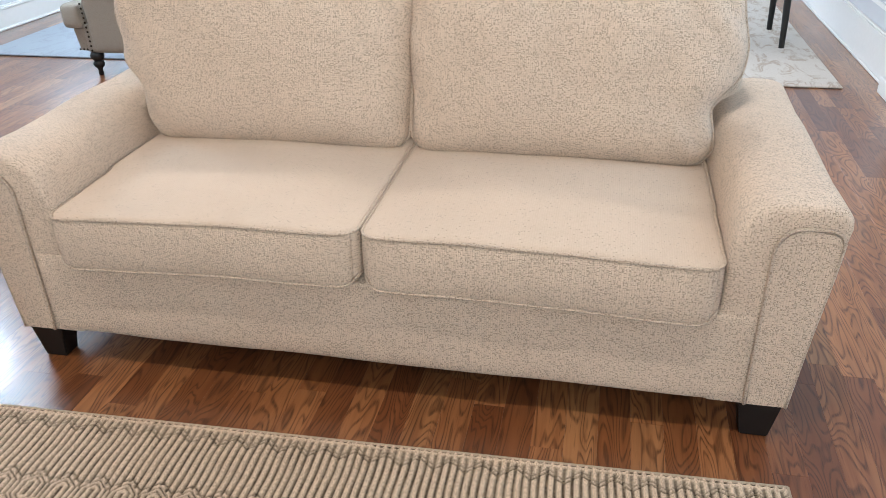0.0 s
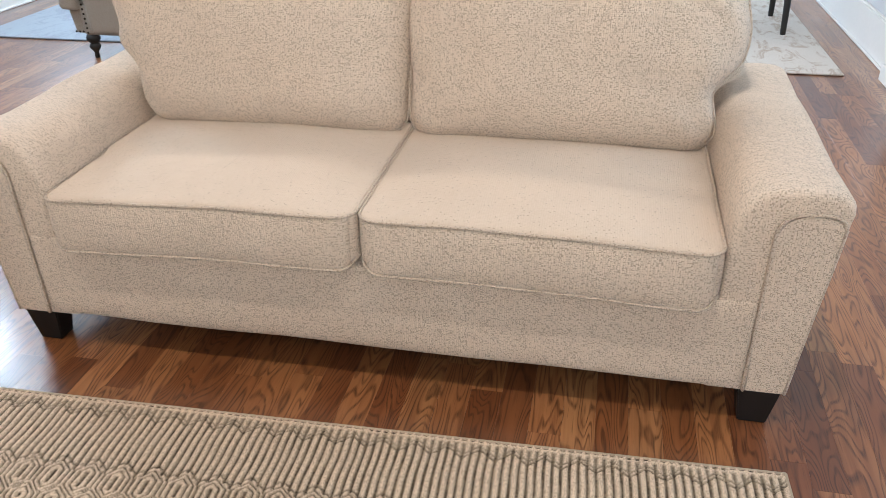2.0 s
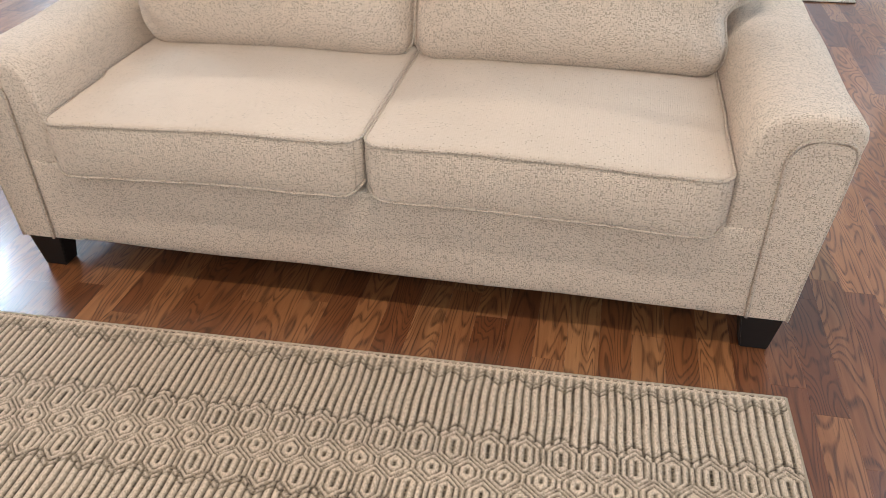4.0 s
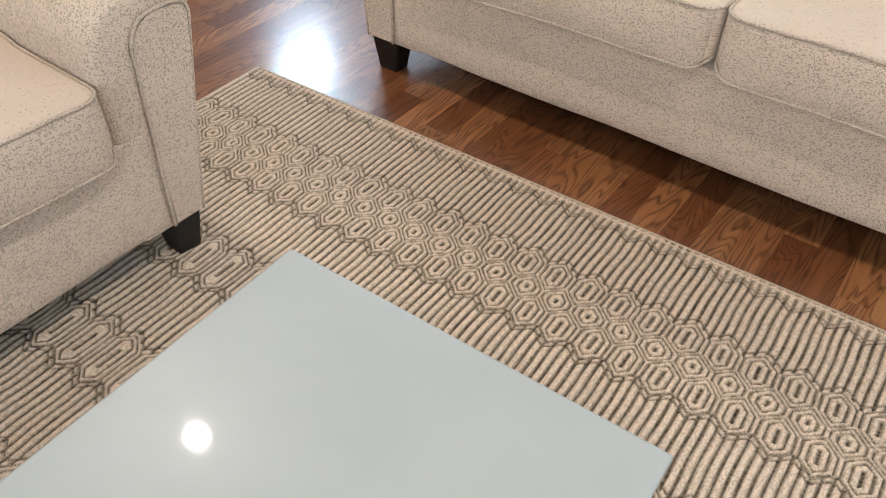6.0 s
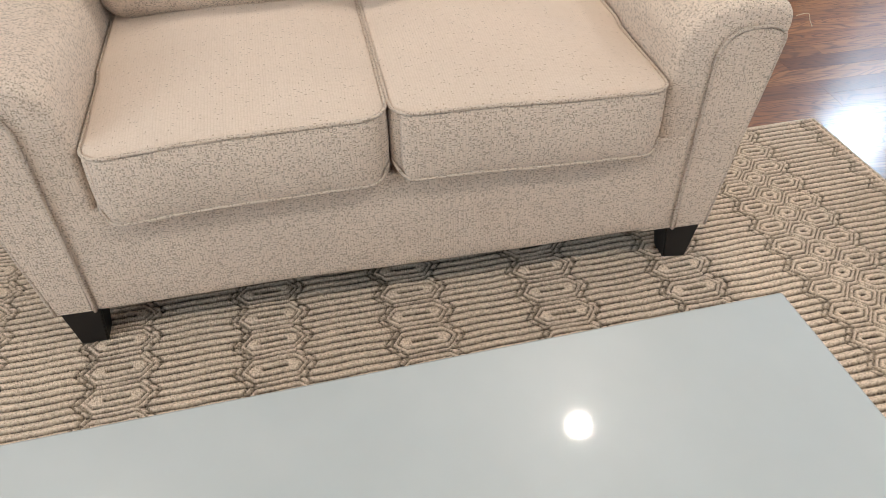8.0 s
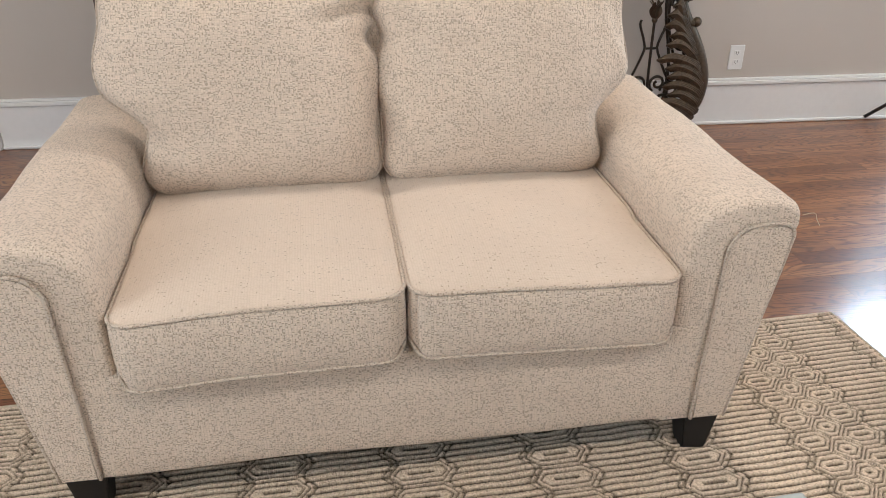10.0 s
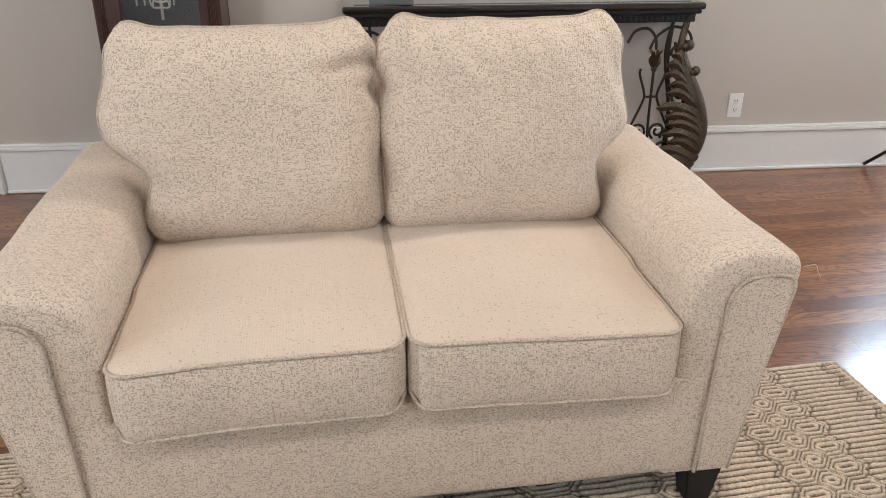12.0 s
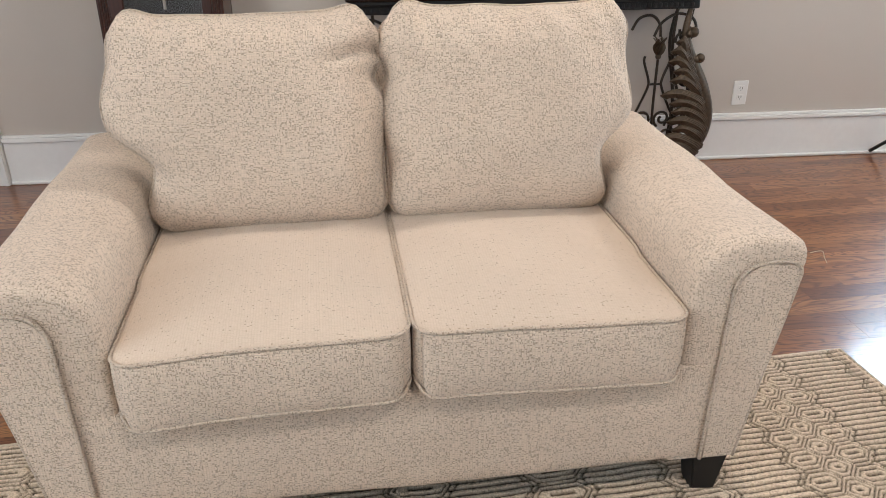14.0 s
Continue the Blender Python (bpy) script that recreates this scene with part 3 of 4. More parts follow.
def back_cushion(parent, x0, x1, flare_left, flare_right, seed, height=0.520, dent=0.0):
    """A plump loose cushion between x0 and x1; above the arm its outer side swells over it."""
    nu, nv = 46, 40
    off = Vector((seed * 5.1, 2.2, seed * 1.3))
    lean = radians(13)

    def swell(v):
        s = max(0.0, min(1.0, (v - 0.28) / 0.22))
        s = s * s * (3 - 2 * s)
        return s + 0.16 * math.sin(v * 12 + seed)

    def outline(u, v):
        # rounded corners
        top = max(0.0, (v - 0.84) / 0.16)
        low = max(0.0, (0.10 - v) / 0.10)
        pinch = 0.034 * top ** 2.6 + 0.022 * low ** 2.2
        left = x0 - flare_left * swell(v) + pinch
        right = x1 + flare_right * swell(v) - pinch
        notch = 0.030 * abs(dent) * math.exp(-((v - 0.70) / 0.07) ** 2)
        if dent > 0:
            right -= notch
        elif dent < 0:
            left += notch
        x = left + (right - left) * (u + 1) / 2
        ear = math.exp(-((abs(u) - 0.84) / 0.11) ** 2)
        edge = max(0.0, (abs(u) - 0.84) / 0.16)
        z = v * height
        z += v ** 4 * (0.010 * ear - 0.010 * (1 - u * u) - 0.034 * edge ** 3.0 + 0.006 * noise.noise(Vector((u * 2.3, seed, 0))))
        z += (1 - v) ** 4 * (0.018 * edge ** 2 + 0.004 * noise.noise(Vector((u * 3, seed, 4))))
        return x, z

    def place(u, v, side):
        x, z = outline(u, v)
        eu, ev = 1 - abs(u) ** 3.2, 1 - abs(2 * v - 1) ** 3.6
        t = max(0.0, eu) ** 0.55 * max(0.0, ev) ** 0.52
        t *= 0.92 + 0.10 * (1 - v)
        p = Vector((x, 0, z))
        fold = 0.0
        if side < 0:
            rim = max(0.0, 1 - 3.0 * min(1 - abs(u), 1 - v, 0.33))
            fold = 0.009 * rim * math.sin(u * 23 + v * 17 + seed * 2 + 2 * noise.noise(p * 9 + off))
            fold += 0.016 * noise.noise(p * 4.5 + off) * t
            # one long crease from the inner edge
            if dent:
                line = v - (0.72 + 0.10 * u * dent)
                fold -= 0.060 * math.exp(-(line / 0.035) ** 2) * max(0.0, u * dent - 0.45) * 1.6
        y = -0.125 * t - fold * min(1.0, 3 * t) if side < 0 else 0.075 * t
        c, s = math.cos(lean), math.sin(lean)
        return Vector((x, 0.535 + y * c + z * s, 0.512 + z * c - y * s))

    verts, faces = [], []
    for side in (-1, 1):
        base = len(verts)
        for j in range(nv + 1):
            for i in range(nu + 1):
                u, v = 2 * i / nu - 1, j / nv
                u = math.copysign(abs(u) ** 0.8, u)
                w = 2 * v - 1
                v = (math.copysign(abs(w) ** 0.8, w) + 1) / 2
                verts.append(place(u, v, side))
        for j in range(nv):
            for i in range(nu):
                a = base + j * (nu + 1) + i
                f = (a, a + 1, a + nu + 2, a + nu + 1)
                faces.append(f if side < 0 else f[::-1])
    bm = bmesh.new()
    vs = [bm.verts.new(v) for v in verts]
    for f in faces:
        bm.faces.new([vs[i] for i in f])
    bmesh.ops.remove_doubles(bm, verts=bm.verts, dist=0.0008)
    ob = part("back_cushion", bm, FABRIC, parent, "plump loose back cushion with soft creases", sharp=70)
    rim = [place(-1 + 2 * k / 40, 1.0, -1) for k in range(40)] + [place(1, 1 - k / 30, -1) for k in range(30)]
    rim += [place(1 - 2 * k / 40, 0.0, -1) for k in range(40)] + [place(-1, k / 30, -1) for k in range(30)]
    tube("piping", rim, 0.0045, WELT_SHADED, ob, sides=6, closed=True)
    return ob


def couch(name, m, c, label, k=1.0, thread=False):
    """An upholstered two-cushion couch; c is half the width of its seat. Local -y is its front, at y = 0."""
    ob = thing(name, m, label, "sofa" if c > 0.7 else "loveseat")
    # rail under the cushions
    def rail(p, u):
        if u.y < -0.9:
            p.y += 0.004 * noise.noise(Vector((p.x * 5, p.z * 5, c)))
        if u.z < -0.9:
            p.z += 0.004 * noise.noise(Vector((p.x * 3, 1.0, c)))
        return p
    verts, faces = rounded_box(0, 0.405, 0.241, 2 * (c + 0.092 * k), 0.81, 0.258, 0.014, (40, 6, 8), rail)
    linked("base", verts, faces, FABRIC, ob)
    part("underside", box(-c - 0.08, c + 0.08, 0.03, 0.86, 0.104, 0.1115), FELT, ob, "black dust cloth")
    # unseen back, carried down near the floor to block light under the seat
    verts, faces = rounded_box(0, 0.865, 0.455, 2 * (c + 0.10), 0.17, 0.81, 0.05, (20, 6, 12))
    linked("back_frame", verts, faces, FABRIC, ob)
    for side in (-1, 1):
        rings = []
        for y, inset in ((0.004, 0.022), (0.0065, 0.012), (0.012, 0.005), (0.024, 0.0), (0.10, 0), (0.22, 0), (0.34, 0), (0.46, 0), (0.58, 0), (0.70, 0), (0.82, 0), (0.92, 0), (0.945, 0.012)):
            s = max(0.0, min(1.0, (y - 0.05) / 0.75))
            lift = 0.010 * s * s * (3 - 2 * s) + 0.004 * math.sin(y * 14 + c)
            prof = arm_profile(c, lift, k)
            mx, mz = c + 0.12, 0.40
            ring = []
            for x, z in prof:
                dx, dz = x - mx, z - mz
                shrink = 1 - inset / max(0.09, math.hypot(dx, dz))
                wob = 1 + 0.02 * noise.noise(Vector((x * 6, y * 6, z * 6)))
                ring.append((side * (mx + dx * shrink * wob), y, mz + dz * shrink if z > 0.2 else z))
            rings.append(ring)
        # finer rings round the profile
        fine = []
        for ring in rings:
            loop = []
            n = len(ring)
            for i in range(n):
                a, b = Vector(ring[i]), Vector(ring[(i + 1) % n])
                prev, nxt = Vector(ring[i - 1]), Vector(ring[(i + 2) % n])
                loop.append(a)
                if 2 <= i <= n - 4:
                    loop.append(0.5 * (a + b) + (a + b - prev - nxt) / 16)
            fine.append([tuple(p) for p in loop])
        verts, faces = rings_mesh(fine)
        bm = bmesh.new()
        vs = [bm.verts.new(v) for v in verts]
        for f in faces:
            bm.faces.new([vs[i] for i in f])
        arm = part("arm", bm, FABRIC, ob, "padded arm with a softly rolled top", sharp=70)
        # flat facing with a rounded inner corner
        edge = [(0.094, 0.114), (0.094, 0.30), (0.094, 0.50)]
        edge += [(0.094 + 0.052 * (1 - math.cos(a)), 0.548 + 0.052 * math.sin(a)) for a in [math.pi / 2 * k / 6 for k in range(7)]]
        edge += [(0.185, 0.602), (0.208, 0.598), (0.224, 0.588), (0.230, 0.572)]
        outer = [(0.220, 0.46), (0.205, 0.32), (0.187, 0.114)]
        poly = [(side * (c + x * slim(z, k)), z) for x, z in edge + outer]
        bm = bmesh.new()
        front = [bm.verts.new((x, -0.005, z)) for x, z in poly]
        back = [bm.verts.new((x, 0.03, z)) for x, z in poly]
        bm.faces.new(front)
        bm.faces.new(back[::-1])
        for i in range(len(poly)):
            j = (i + 1) % len(poly)
            bm.faces.new((front[i], back[i], back[j], front[j]))
        bmesh.ops.bevel(bm, geom=[e for e in bm.edges if all(v.co.y < 0 for v in e.verts)], offset=0.004, segments=2, affect="EDGES")
        panel = part("arm_facing", bm, FABRIC, arm, "flat arm facing edged with piping")
        path = smooth_path([(side * (c + x * slim(z, k) - (0.002 if n < 4 else 0)), -0.003, z + (0.002 if n > 5 else 0)) for n, (x, z) in enumerate(edge)], 5)
        tube("piping", path, 0.0045, WELT_SHADED, arm, sides=6)
        path = smooth_path([(side * (c + x * slim(z, k) + 0.002), -0.002, z) for x, z in [edge[-1]] + outer], 5)
        tube("piping", path, 0.0038, WELT_SHADED, arm, sides=6)
        # tapered block feet
        for y0, y1 in ((0.008, 0.085), (0.82, 0.90)):
            bm = box(side * (c + 0.082 * k) if side > 0 else -(c + 0.186 * k), (c + 0.186 * k) if side > 0 else -(c + 0.082 * k), y0, y1, 0.0, 0.112)
            mx = side * (c + 0.134 * k)
            my = (y0 + y1) / 2
            for v in bm.verts:
                if v.co.z < 0.05:
                    v.co.x = mx + (v.co.x - mx) * 0.66
                    v.co.y = my + (v.co.y - my) * 0.72
            bmesh.ops.bevel(bm, geom=list(bm.edges), offset=0.003, segments=2, affect="EDGES")
            part("foot", bm, BLACK, ob, "tapered black wooden foot")
        if thread and side > 0:
            path = smooth_path([(c + 0.240, 0.0, 0.618), (c + 0.262, -0.004, 0.622), (c + 0.272, -0.002, 0.606), (c + 0.284, 0.002, 0.590)], 6)
            tube("loose_thread", path, 0.0008, CREAMYARN, arm, sides=5)
    seat_cushion(ob, -c + 0.004, -0.003, 1 if thread else 3)
    seat_cushion(ob, 0.003, c - 0.004, 2 if thread else 5)
    back_cushion(ob, -c + 0.004, -0.004, 0.082, 0.012, 7 if thread else 11, dent=1.0 if thread else 0.0)
    back_cushion(ob, 0.004, c - 0.004, 0.012, 0.062, 8 if thread else 13, height=0.527, dent=-0.6 if thread else 0.0)
    return ob


couch("sofa", pose(-0.005, 0, 0), 0.865, "cream chenille two-cushion sofa with black feet on the wood floor")
couch("loveseat", pose(-0.822, -1.596, 0.004, 0, 0, 89.3), 0.570, "cream chenille loveseat with black feet standing on the patterned rug", k=0.82, thread=True)

# ---- coffee table ----
def coffee_table(m, w, length, top):
    """Local origin at the corner, x along the short side, -y along the long one."""
    ob = thing("coffee_table", m, "low coffee table with a pale green-white glass top", "coffee table")
    bm = box(0, w, -length, 0, top - 0.012, top, 0.0045, 2)
    part("glass_top", bm, TABLEGLASS, ob, "glossy back-painted glass top")
    part("frame", box(0.06, w - 0.06, -length + 0.06, -0.06, top - 0.065, top - 0.0125, 0.003), WHITE, ob)
    for x in (0.065, w - 0.115):
        for y in (-0.115, -length + 0.065):
            part("leg", box(x, x + 0.05, y, y + 0.05, 0, top - 0.0655, 0.003), WHITE, ob)
    return ob


coffee_table(pose(-0.312, -1.041, 0.008, 0, 0, 1.8), 0.68, 1.24, 0.392)

# ---- patterned rug ----
def rug_pattern(u, v):
    """How far a point of the rug lies in the dark, sunken yarn, 0 to 1."""
    P = 0.0795
    tri = np.abs(((u / P) % 1.0) - 0.5) * 2          # 1 on column edges, 0 at column centres
    tri2 = np.abs(((u / P + 0.5) % 1.0) - 0.5) * 2
    zones = [(0.0, 0.040, "B"), (0.040, 0.235, "S"), (0.235, 0.445, "D"), (0.445, 0.645, "S"), (0.645, 0.765, "O")]
    edge = 0.765
    while edge < 3.2:
        zones += [(edge, edge + 0.2, "S"), (edge + 0.2, edge + 0.325, "O")]
        edge += 0.325
    zig = 0.017 * (tri - 0.5) * 2
    field = np.zeros_like(u)

    def band(dist, width):
        return np.clip(1.5 - dist / width, 0, 1)

    def cell(across, dv, flat):
        """Distance outwards from a long hexagon's middle line; 0.04 on its edge."""
        return across * P / 2 + np.maximum(0, dv - flat) * 1.17

    def rings(m, dv, reach):
        lines = np.maximum(band(np.abs(m - 0.0335), 0.0029), band(np.abs(m - 0.0185), 0.0030))
        return np.maximum(lines, band(m, 0.0044) * (dv < reach))

    for a, b, kind in zones:
        lo = v - zig if kind in "OD" else v + zig
        hi = v + zig if kind in "OD" else v - zig
        inside = (lo >= a) & (hi < b)
        if kind == "B":
            inside = v + zig < b
            f = np.abs(((u / (P / 4)) % 1.0) - 0.5) * (P / 4)
            knots = band(np.abs(f - P / 8), 0.0050) * (v < 0.011)
            mask = np.maximum(knots, 0.8 * band(np.abs(f - P / 8), 0.0043) * (v > 0.018))
        elif kind == "S":
            f = np.abs(((u / (P / 4)) % 1.0) - 0.5) * (P / 4)
            mask = band(np.abs(f - P / 8), 0.0035)
        elif kind == "O":
            dv = np.abs(v - (a + b) / 2)
            flat = (b - a) / 2 - 0.017
            mask = rings(cell(tri, dv, flat), dv, 0.030)
        else:
            da, db, dm = np.abs(v - a - 0.039), np.abs(v - b + 0.039), np.abs(v - (a + b) / 2)
            ma, mb, mm = cell(tri, da, 0.022), cell(tri, db, 0.022), cell(tri2, dm, 0.010)
            best = np.minimum(np.minimum(ma, mb), mm)
            near = np.where(mm == best, dm + 0.014, np.minimum(da, db))
            mask = rings(best, near, 0.022)
        field = np.where(inside, np.maximum(field, mask), field)
    for a, b, kind in zones[1:]:
        line = v - zig - a if kind in "OD" else v + zig - a
        out = -0.012 if kind in "OD" else 0.012
        field = np.maximum(field, 0.9 * band(np.abs(line - out), 0.0031))
        if kind == "S":
            field = np.maximum(field, 0.7 * band(np.abs(line), 0.0028))
    return field


def patterned_rug(m, width, length, step=0.0040):
    nu, nv = int(width / step), int(length / step)
    us, vs = np.linspace(0, width, nu + 1), np.linspace(0, length, nv + 1)
    gu, gv = np.meshgrid(us, vs)
    wob = np.random.default_rng(3)
    wav = 0.0012 * np.sin(gu * 31 + gv * 7) + 0.0010 * np.sin(gv * 43 - gu * 9)
    dark = rug_pattern(gu + wav, gv + wav * 0.7)
    hem = np.minimum.reduce([gu, width - gu, gv, length - gv])
    dark = np.where(hem < 0.003, 0.0, dark)
    high = 0.0105 - 0.0062 * dark + wob.normal(0, 0.00055, gu.shape)
    high = np.where(hem < 0.004, 0.002, high)
    co = np.stack([-gu, -gv, high], -1).reshape(-1, 3)
    a = (np.arange(nv)[:, None] * (nu + 1) + np.arange(nu)[None]).ravel()
    faces = np.stack([a, a + nu + 1, a + nu + 2, a + 1], 1)
    me = bpy.data.meshes.new("pile")
    me.vertices.add(len(co))
    me.vertices.foreach_set("co", co.astype(np.float32).ravel())
    me.loops.add(faces.size)
    me.loops.foreach_set("vertex_index", faces.astype(np.int32).ravel())
    me.polygons.add(len(faces))
    me.polygons.foreach_set("loop_start", np.arange(0, faces.size, 4, dtype=np.int32))
    me.update(calc_edges=True)
    me.attributes.new("yarn", "FLOAT", "POINT").data.foreach_set("value", dark.astype(np.float32).ravel())
    me.materials.append(RUG)
    me.shade_smooth()
    ob = thing("patterned_rug", m, "beige flatwoven rug with brown geometric stripes on the wood floor", "rug")
    pile = new("woven_field", me)
    pile.parent = ob
    tube("hem", [(0.0, 0, 0.004), (-width, 0, 0.004)], 0.0042, CREAMYARN, ob, "cream bound edge", sides=6)
    tube("hem", [(0.0, 0, 0.004), (0.0, -length, 0.004)], 0.0042, CREAMYARN, ob, "cream bound edge", sides=6)
    tube("hem", [(-width, 0, 0.004), (-width, -length, 0.004)], 0.0042, CREAMYARN, ob, "cream bound edge", sides=6)
    return ob


patterned_rug(pose(1.049, -0.157, 0, 0, 0, 1.78), 2.384, 3.0)

# ---- far rugs, armchair and dining chair ----
def flat_rug(name, m, w, d, mat, label):
    ob = thing(name, m, label, "rug")
    part("woven_field", box(0, w, 0, d, 0.002, 0.012, 0.004), mat, ob)
    part("backing", box(0.002, w - 0.002, 0.002, d - 0.002, 0, 0.0019), BLACK, ob)
    return ob


flat_rug("dining_rug", pose(-0.6, 3.03, 0, 0, 0, 0.6), 2.47, 3.2, PALERUG, "pale distressed area rug under the dining chair")
flat_rug("sitting_rug", pose(-3.80, 3.13, 0, 0, 0, 0), 2.3, 3.0, BLUERUG, "pale blue-grey area rug behind the armchair")


def turned_leg(parent, x, y, h, mat):
    prof = [(0.0, 0.0), (0.014, 0.0), (0.016, 0.012), (0.013, 0.03), (0.018, 0.045), (0.031, 0.058), (0.036, 0.072), (0.031, 0.086), (0.022, 0.092), (0.032, 0.100), (0.042, 0.114), (0.043, 0.128), (0.036, h - 0.003), (0.0, h)]
    return lathe("leg", prof, mat, parent, "turned dark wooden leg", at=(x, y, 0))


def armchair(m):
    """Local -y is its back, turned to the sofa; origin at its rear corner leg."""
    ob = thing("armchair", m, "grey-beige linen armchair with nailhead trim and turned legs", "armchair")
    W, D = 0.70, 0.74
    for x in (0.04, W - 0.04):
        for y in (0.03, D - 0.05):
            turned_leg(ob, x - 0.03, y, 0.148, BLACK)
    verts, faces = rounded_box(W / 2 - 0.03, D / 2, 0.235, W, D, 0.18, 0.02, (14, 14, 6))
    linked("seat_frame", verts, faces, LINEN, ob)

    def bow(p, u):
        p.y -= 0.10 * max(0, u.z * 0.5 + 0.5) ** 1.6
        p.x *= 1 + 0.05 * (u.z * 0.5 + 0.5)
        return p
    verts, faces = rounded_box(W / 2 - 0.03, 0.055, 0.58, W - 0.10, 0.13, 0.86, 0.03, (16, 6, 20), bow)
    linked("backrest", verts, faces, LINEN, ob)
    verts, faces = rounded_box(W / 2 - 0.03, D / 2 + 0.05, 0.40, W - 0.20, D - 0.16, 0.16, 0.045, (16, 16, 6))
    linked("seat_cushion", verts, faces, LINEN, ob)
    for x, side in ((-0.03, -1), (W - 0.03, 1)):
        def lap(p, u):
            p.x += 0.012 * u.z * side
            return p
        verts, faces = rounded_box(x + side * 0.035, D / 2 + 0.01, 0.222, 0.09, D - 0.04, 0.145, 0.012, (6, 12, 6), lap)
        linked("side_panel", verts, faces, LINEN, ob)
        verts, faces = rounded_box(x + side * 0.055, D / 2 - 0.01, 0.372, 0.135, D + 0.03, 0.15, 0.036, (10, 14, 10))
        linked("arm", verts, faces, LINEN, ob, "padded rolled arm")
    nails = [(0.012, -0.012 - 0.10 * max(0.0, (z - 0.15) / 0.86) ** 1.6, z) for z in [0.165 + 0.029 * k for k in range(24)]]
    nails += [(-0.100 + 0.026 * k, 0.030, 0.160) for k in range(5)]
    rings = [(0.0, -0.003), (0.0045, -0.0028), (0.0072, 0.0), (0.0072, 0.003)]
    for n, (x, y, z) in enumerate(nails):
        loops = [[(r * math.cos(a), d, r * math.sin(a)) for a in [math.pi / 4 * k for k in range(8)]] for r, d in rings[1:]]
        if n == 0:
            verts, faces = rings_mesh(loops)
            first = linked("nail", verts, faces, NAIL, ob)
            first.location = (x, y, z)
        else:
            more = new("nail", first.data)
            more.parent = ob
            more.location = (x, y, z)
    return ob


armchair(pose(-2.63, 2.76, 0, 0, 0, 0))


def dining_chair(m):
    ob = thing("dining_chair", m, "dark wooden dining chair with slender curved legs on the pale rug", "chair")
    for x, dx in ((0, 0.02), (-0.42, -0.02)):
        for y, dy in ((0, -0.035), (0.52, 0.05)):
            path = smooth_path([(x, y, 0), (x - dx * 0.2, y + dy * -0.15, 0.15), (x - dx * 0.5, y - dy * 0.5, 0.32), (x - dx * 0.6, y - dy * 0.6, 0.445)], 6)
            bm = bmesh.new()
            add_tube(bm, path, lambda t: 0.018 + 0.008 * t, 8)
            part("leg", bm, BLACK, ob, "slender curved dark leg", sharp=70)
    verts, faces = rounded_box(-0.21, 0.25, 0.475, 0.48, 0.50, 0.07, 0.025, (12, 12, 5))
    linked("seat", verts, faces, LINEN, ob)
    for x in (-0.42, 0.0):
        bm = bmesh.new()
        add_tube(bm, smooth_path([(x, 0.48, 0.445), (x, 0.52, 0.7), (x, 0.60, 1.0)], 6), 0.018, 8)
        part("back_post", bm, BLACK, ob, sharp=70)
    part("backrest", box(-0.405, -0.015, 0.55, 0.585, 0.75, 0.98, 0.01), BLACK, ob)
    return ob


dining_chair(pose(1.674, 3.90, 0.012))

# ---- console table against the west wall ----
def leaf(bm, base, tip, side, width, thick=0.010, curl=0.02, n=8):
    """A pointed, cupped leaf with a midrib, from base to tip; side is the way it spreads."""
    base, tip, side = Vector(base), Vector(tip), Vector(side).normalized()
    way = (tip - base)
    out = way.cross(side).normalized()
    rows = []
    for i in range(n + 1):
        t = i / n
        c = base + way * t + out * curl * math.sin(t * math.pi) - side * 0.25 * width * math.sin(t * 3)
        w = width * (math.sin(min(1, t * 1.25 + 0.12) * math.pi * 0.92) ** 0.8 + 0.06) * (1 if t < 0.98 else 0.3)
        rows.append([c - side * w / 2, c - side * w / 4 + out * thick * 0.6, c + out * thick * 1.2, c + side * w / 4 + out * thick * 0.6, c + side * w / 2, c - out * thick * 0.6])
    verts, faces = rings_mesh(rows)
    vs = [bm.verts.new(v) for v in verts]
    for f in faces:
        bm.faces.new([vs[i] for i in f])


def ball(bm, at, r):
    made = bmesh.ops.create_uvsphere(bm, u_segments=10, v_segments=7, radius=r)["verts"]
    for v in made:
        v.co += Vector(at)


def spiral(cx, cz, r0, r1, a0, a1, y, n=18):
    return [(cx + (r0 + (r1 - r0) * k / n) * math.cos(radians(a0 + (a1 - a0) * k / n)), y, cz + (r0 + (r1 - r0) * k / n) * math.sin(radians(a0 + (a1 - a0) * k / n))) for k in range(n + 1)]


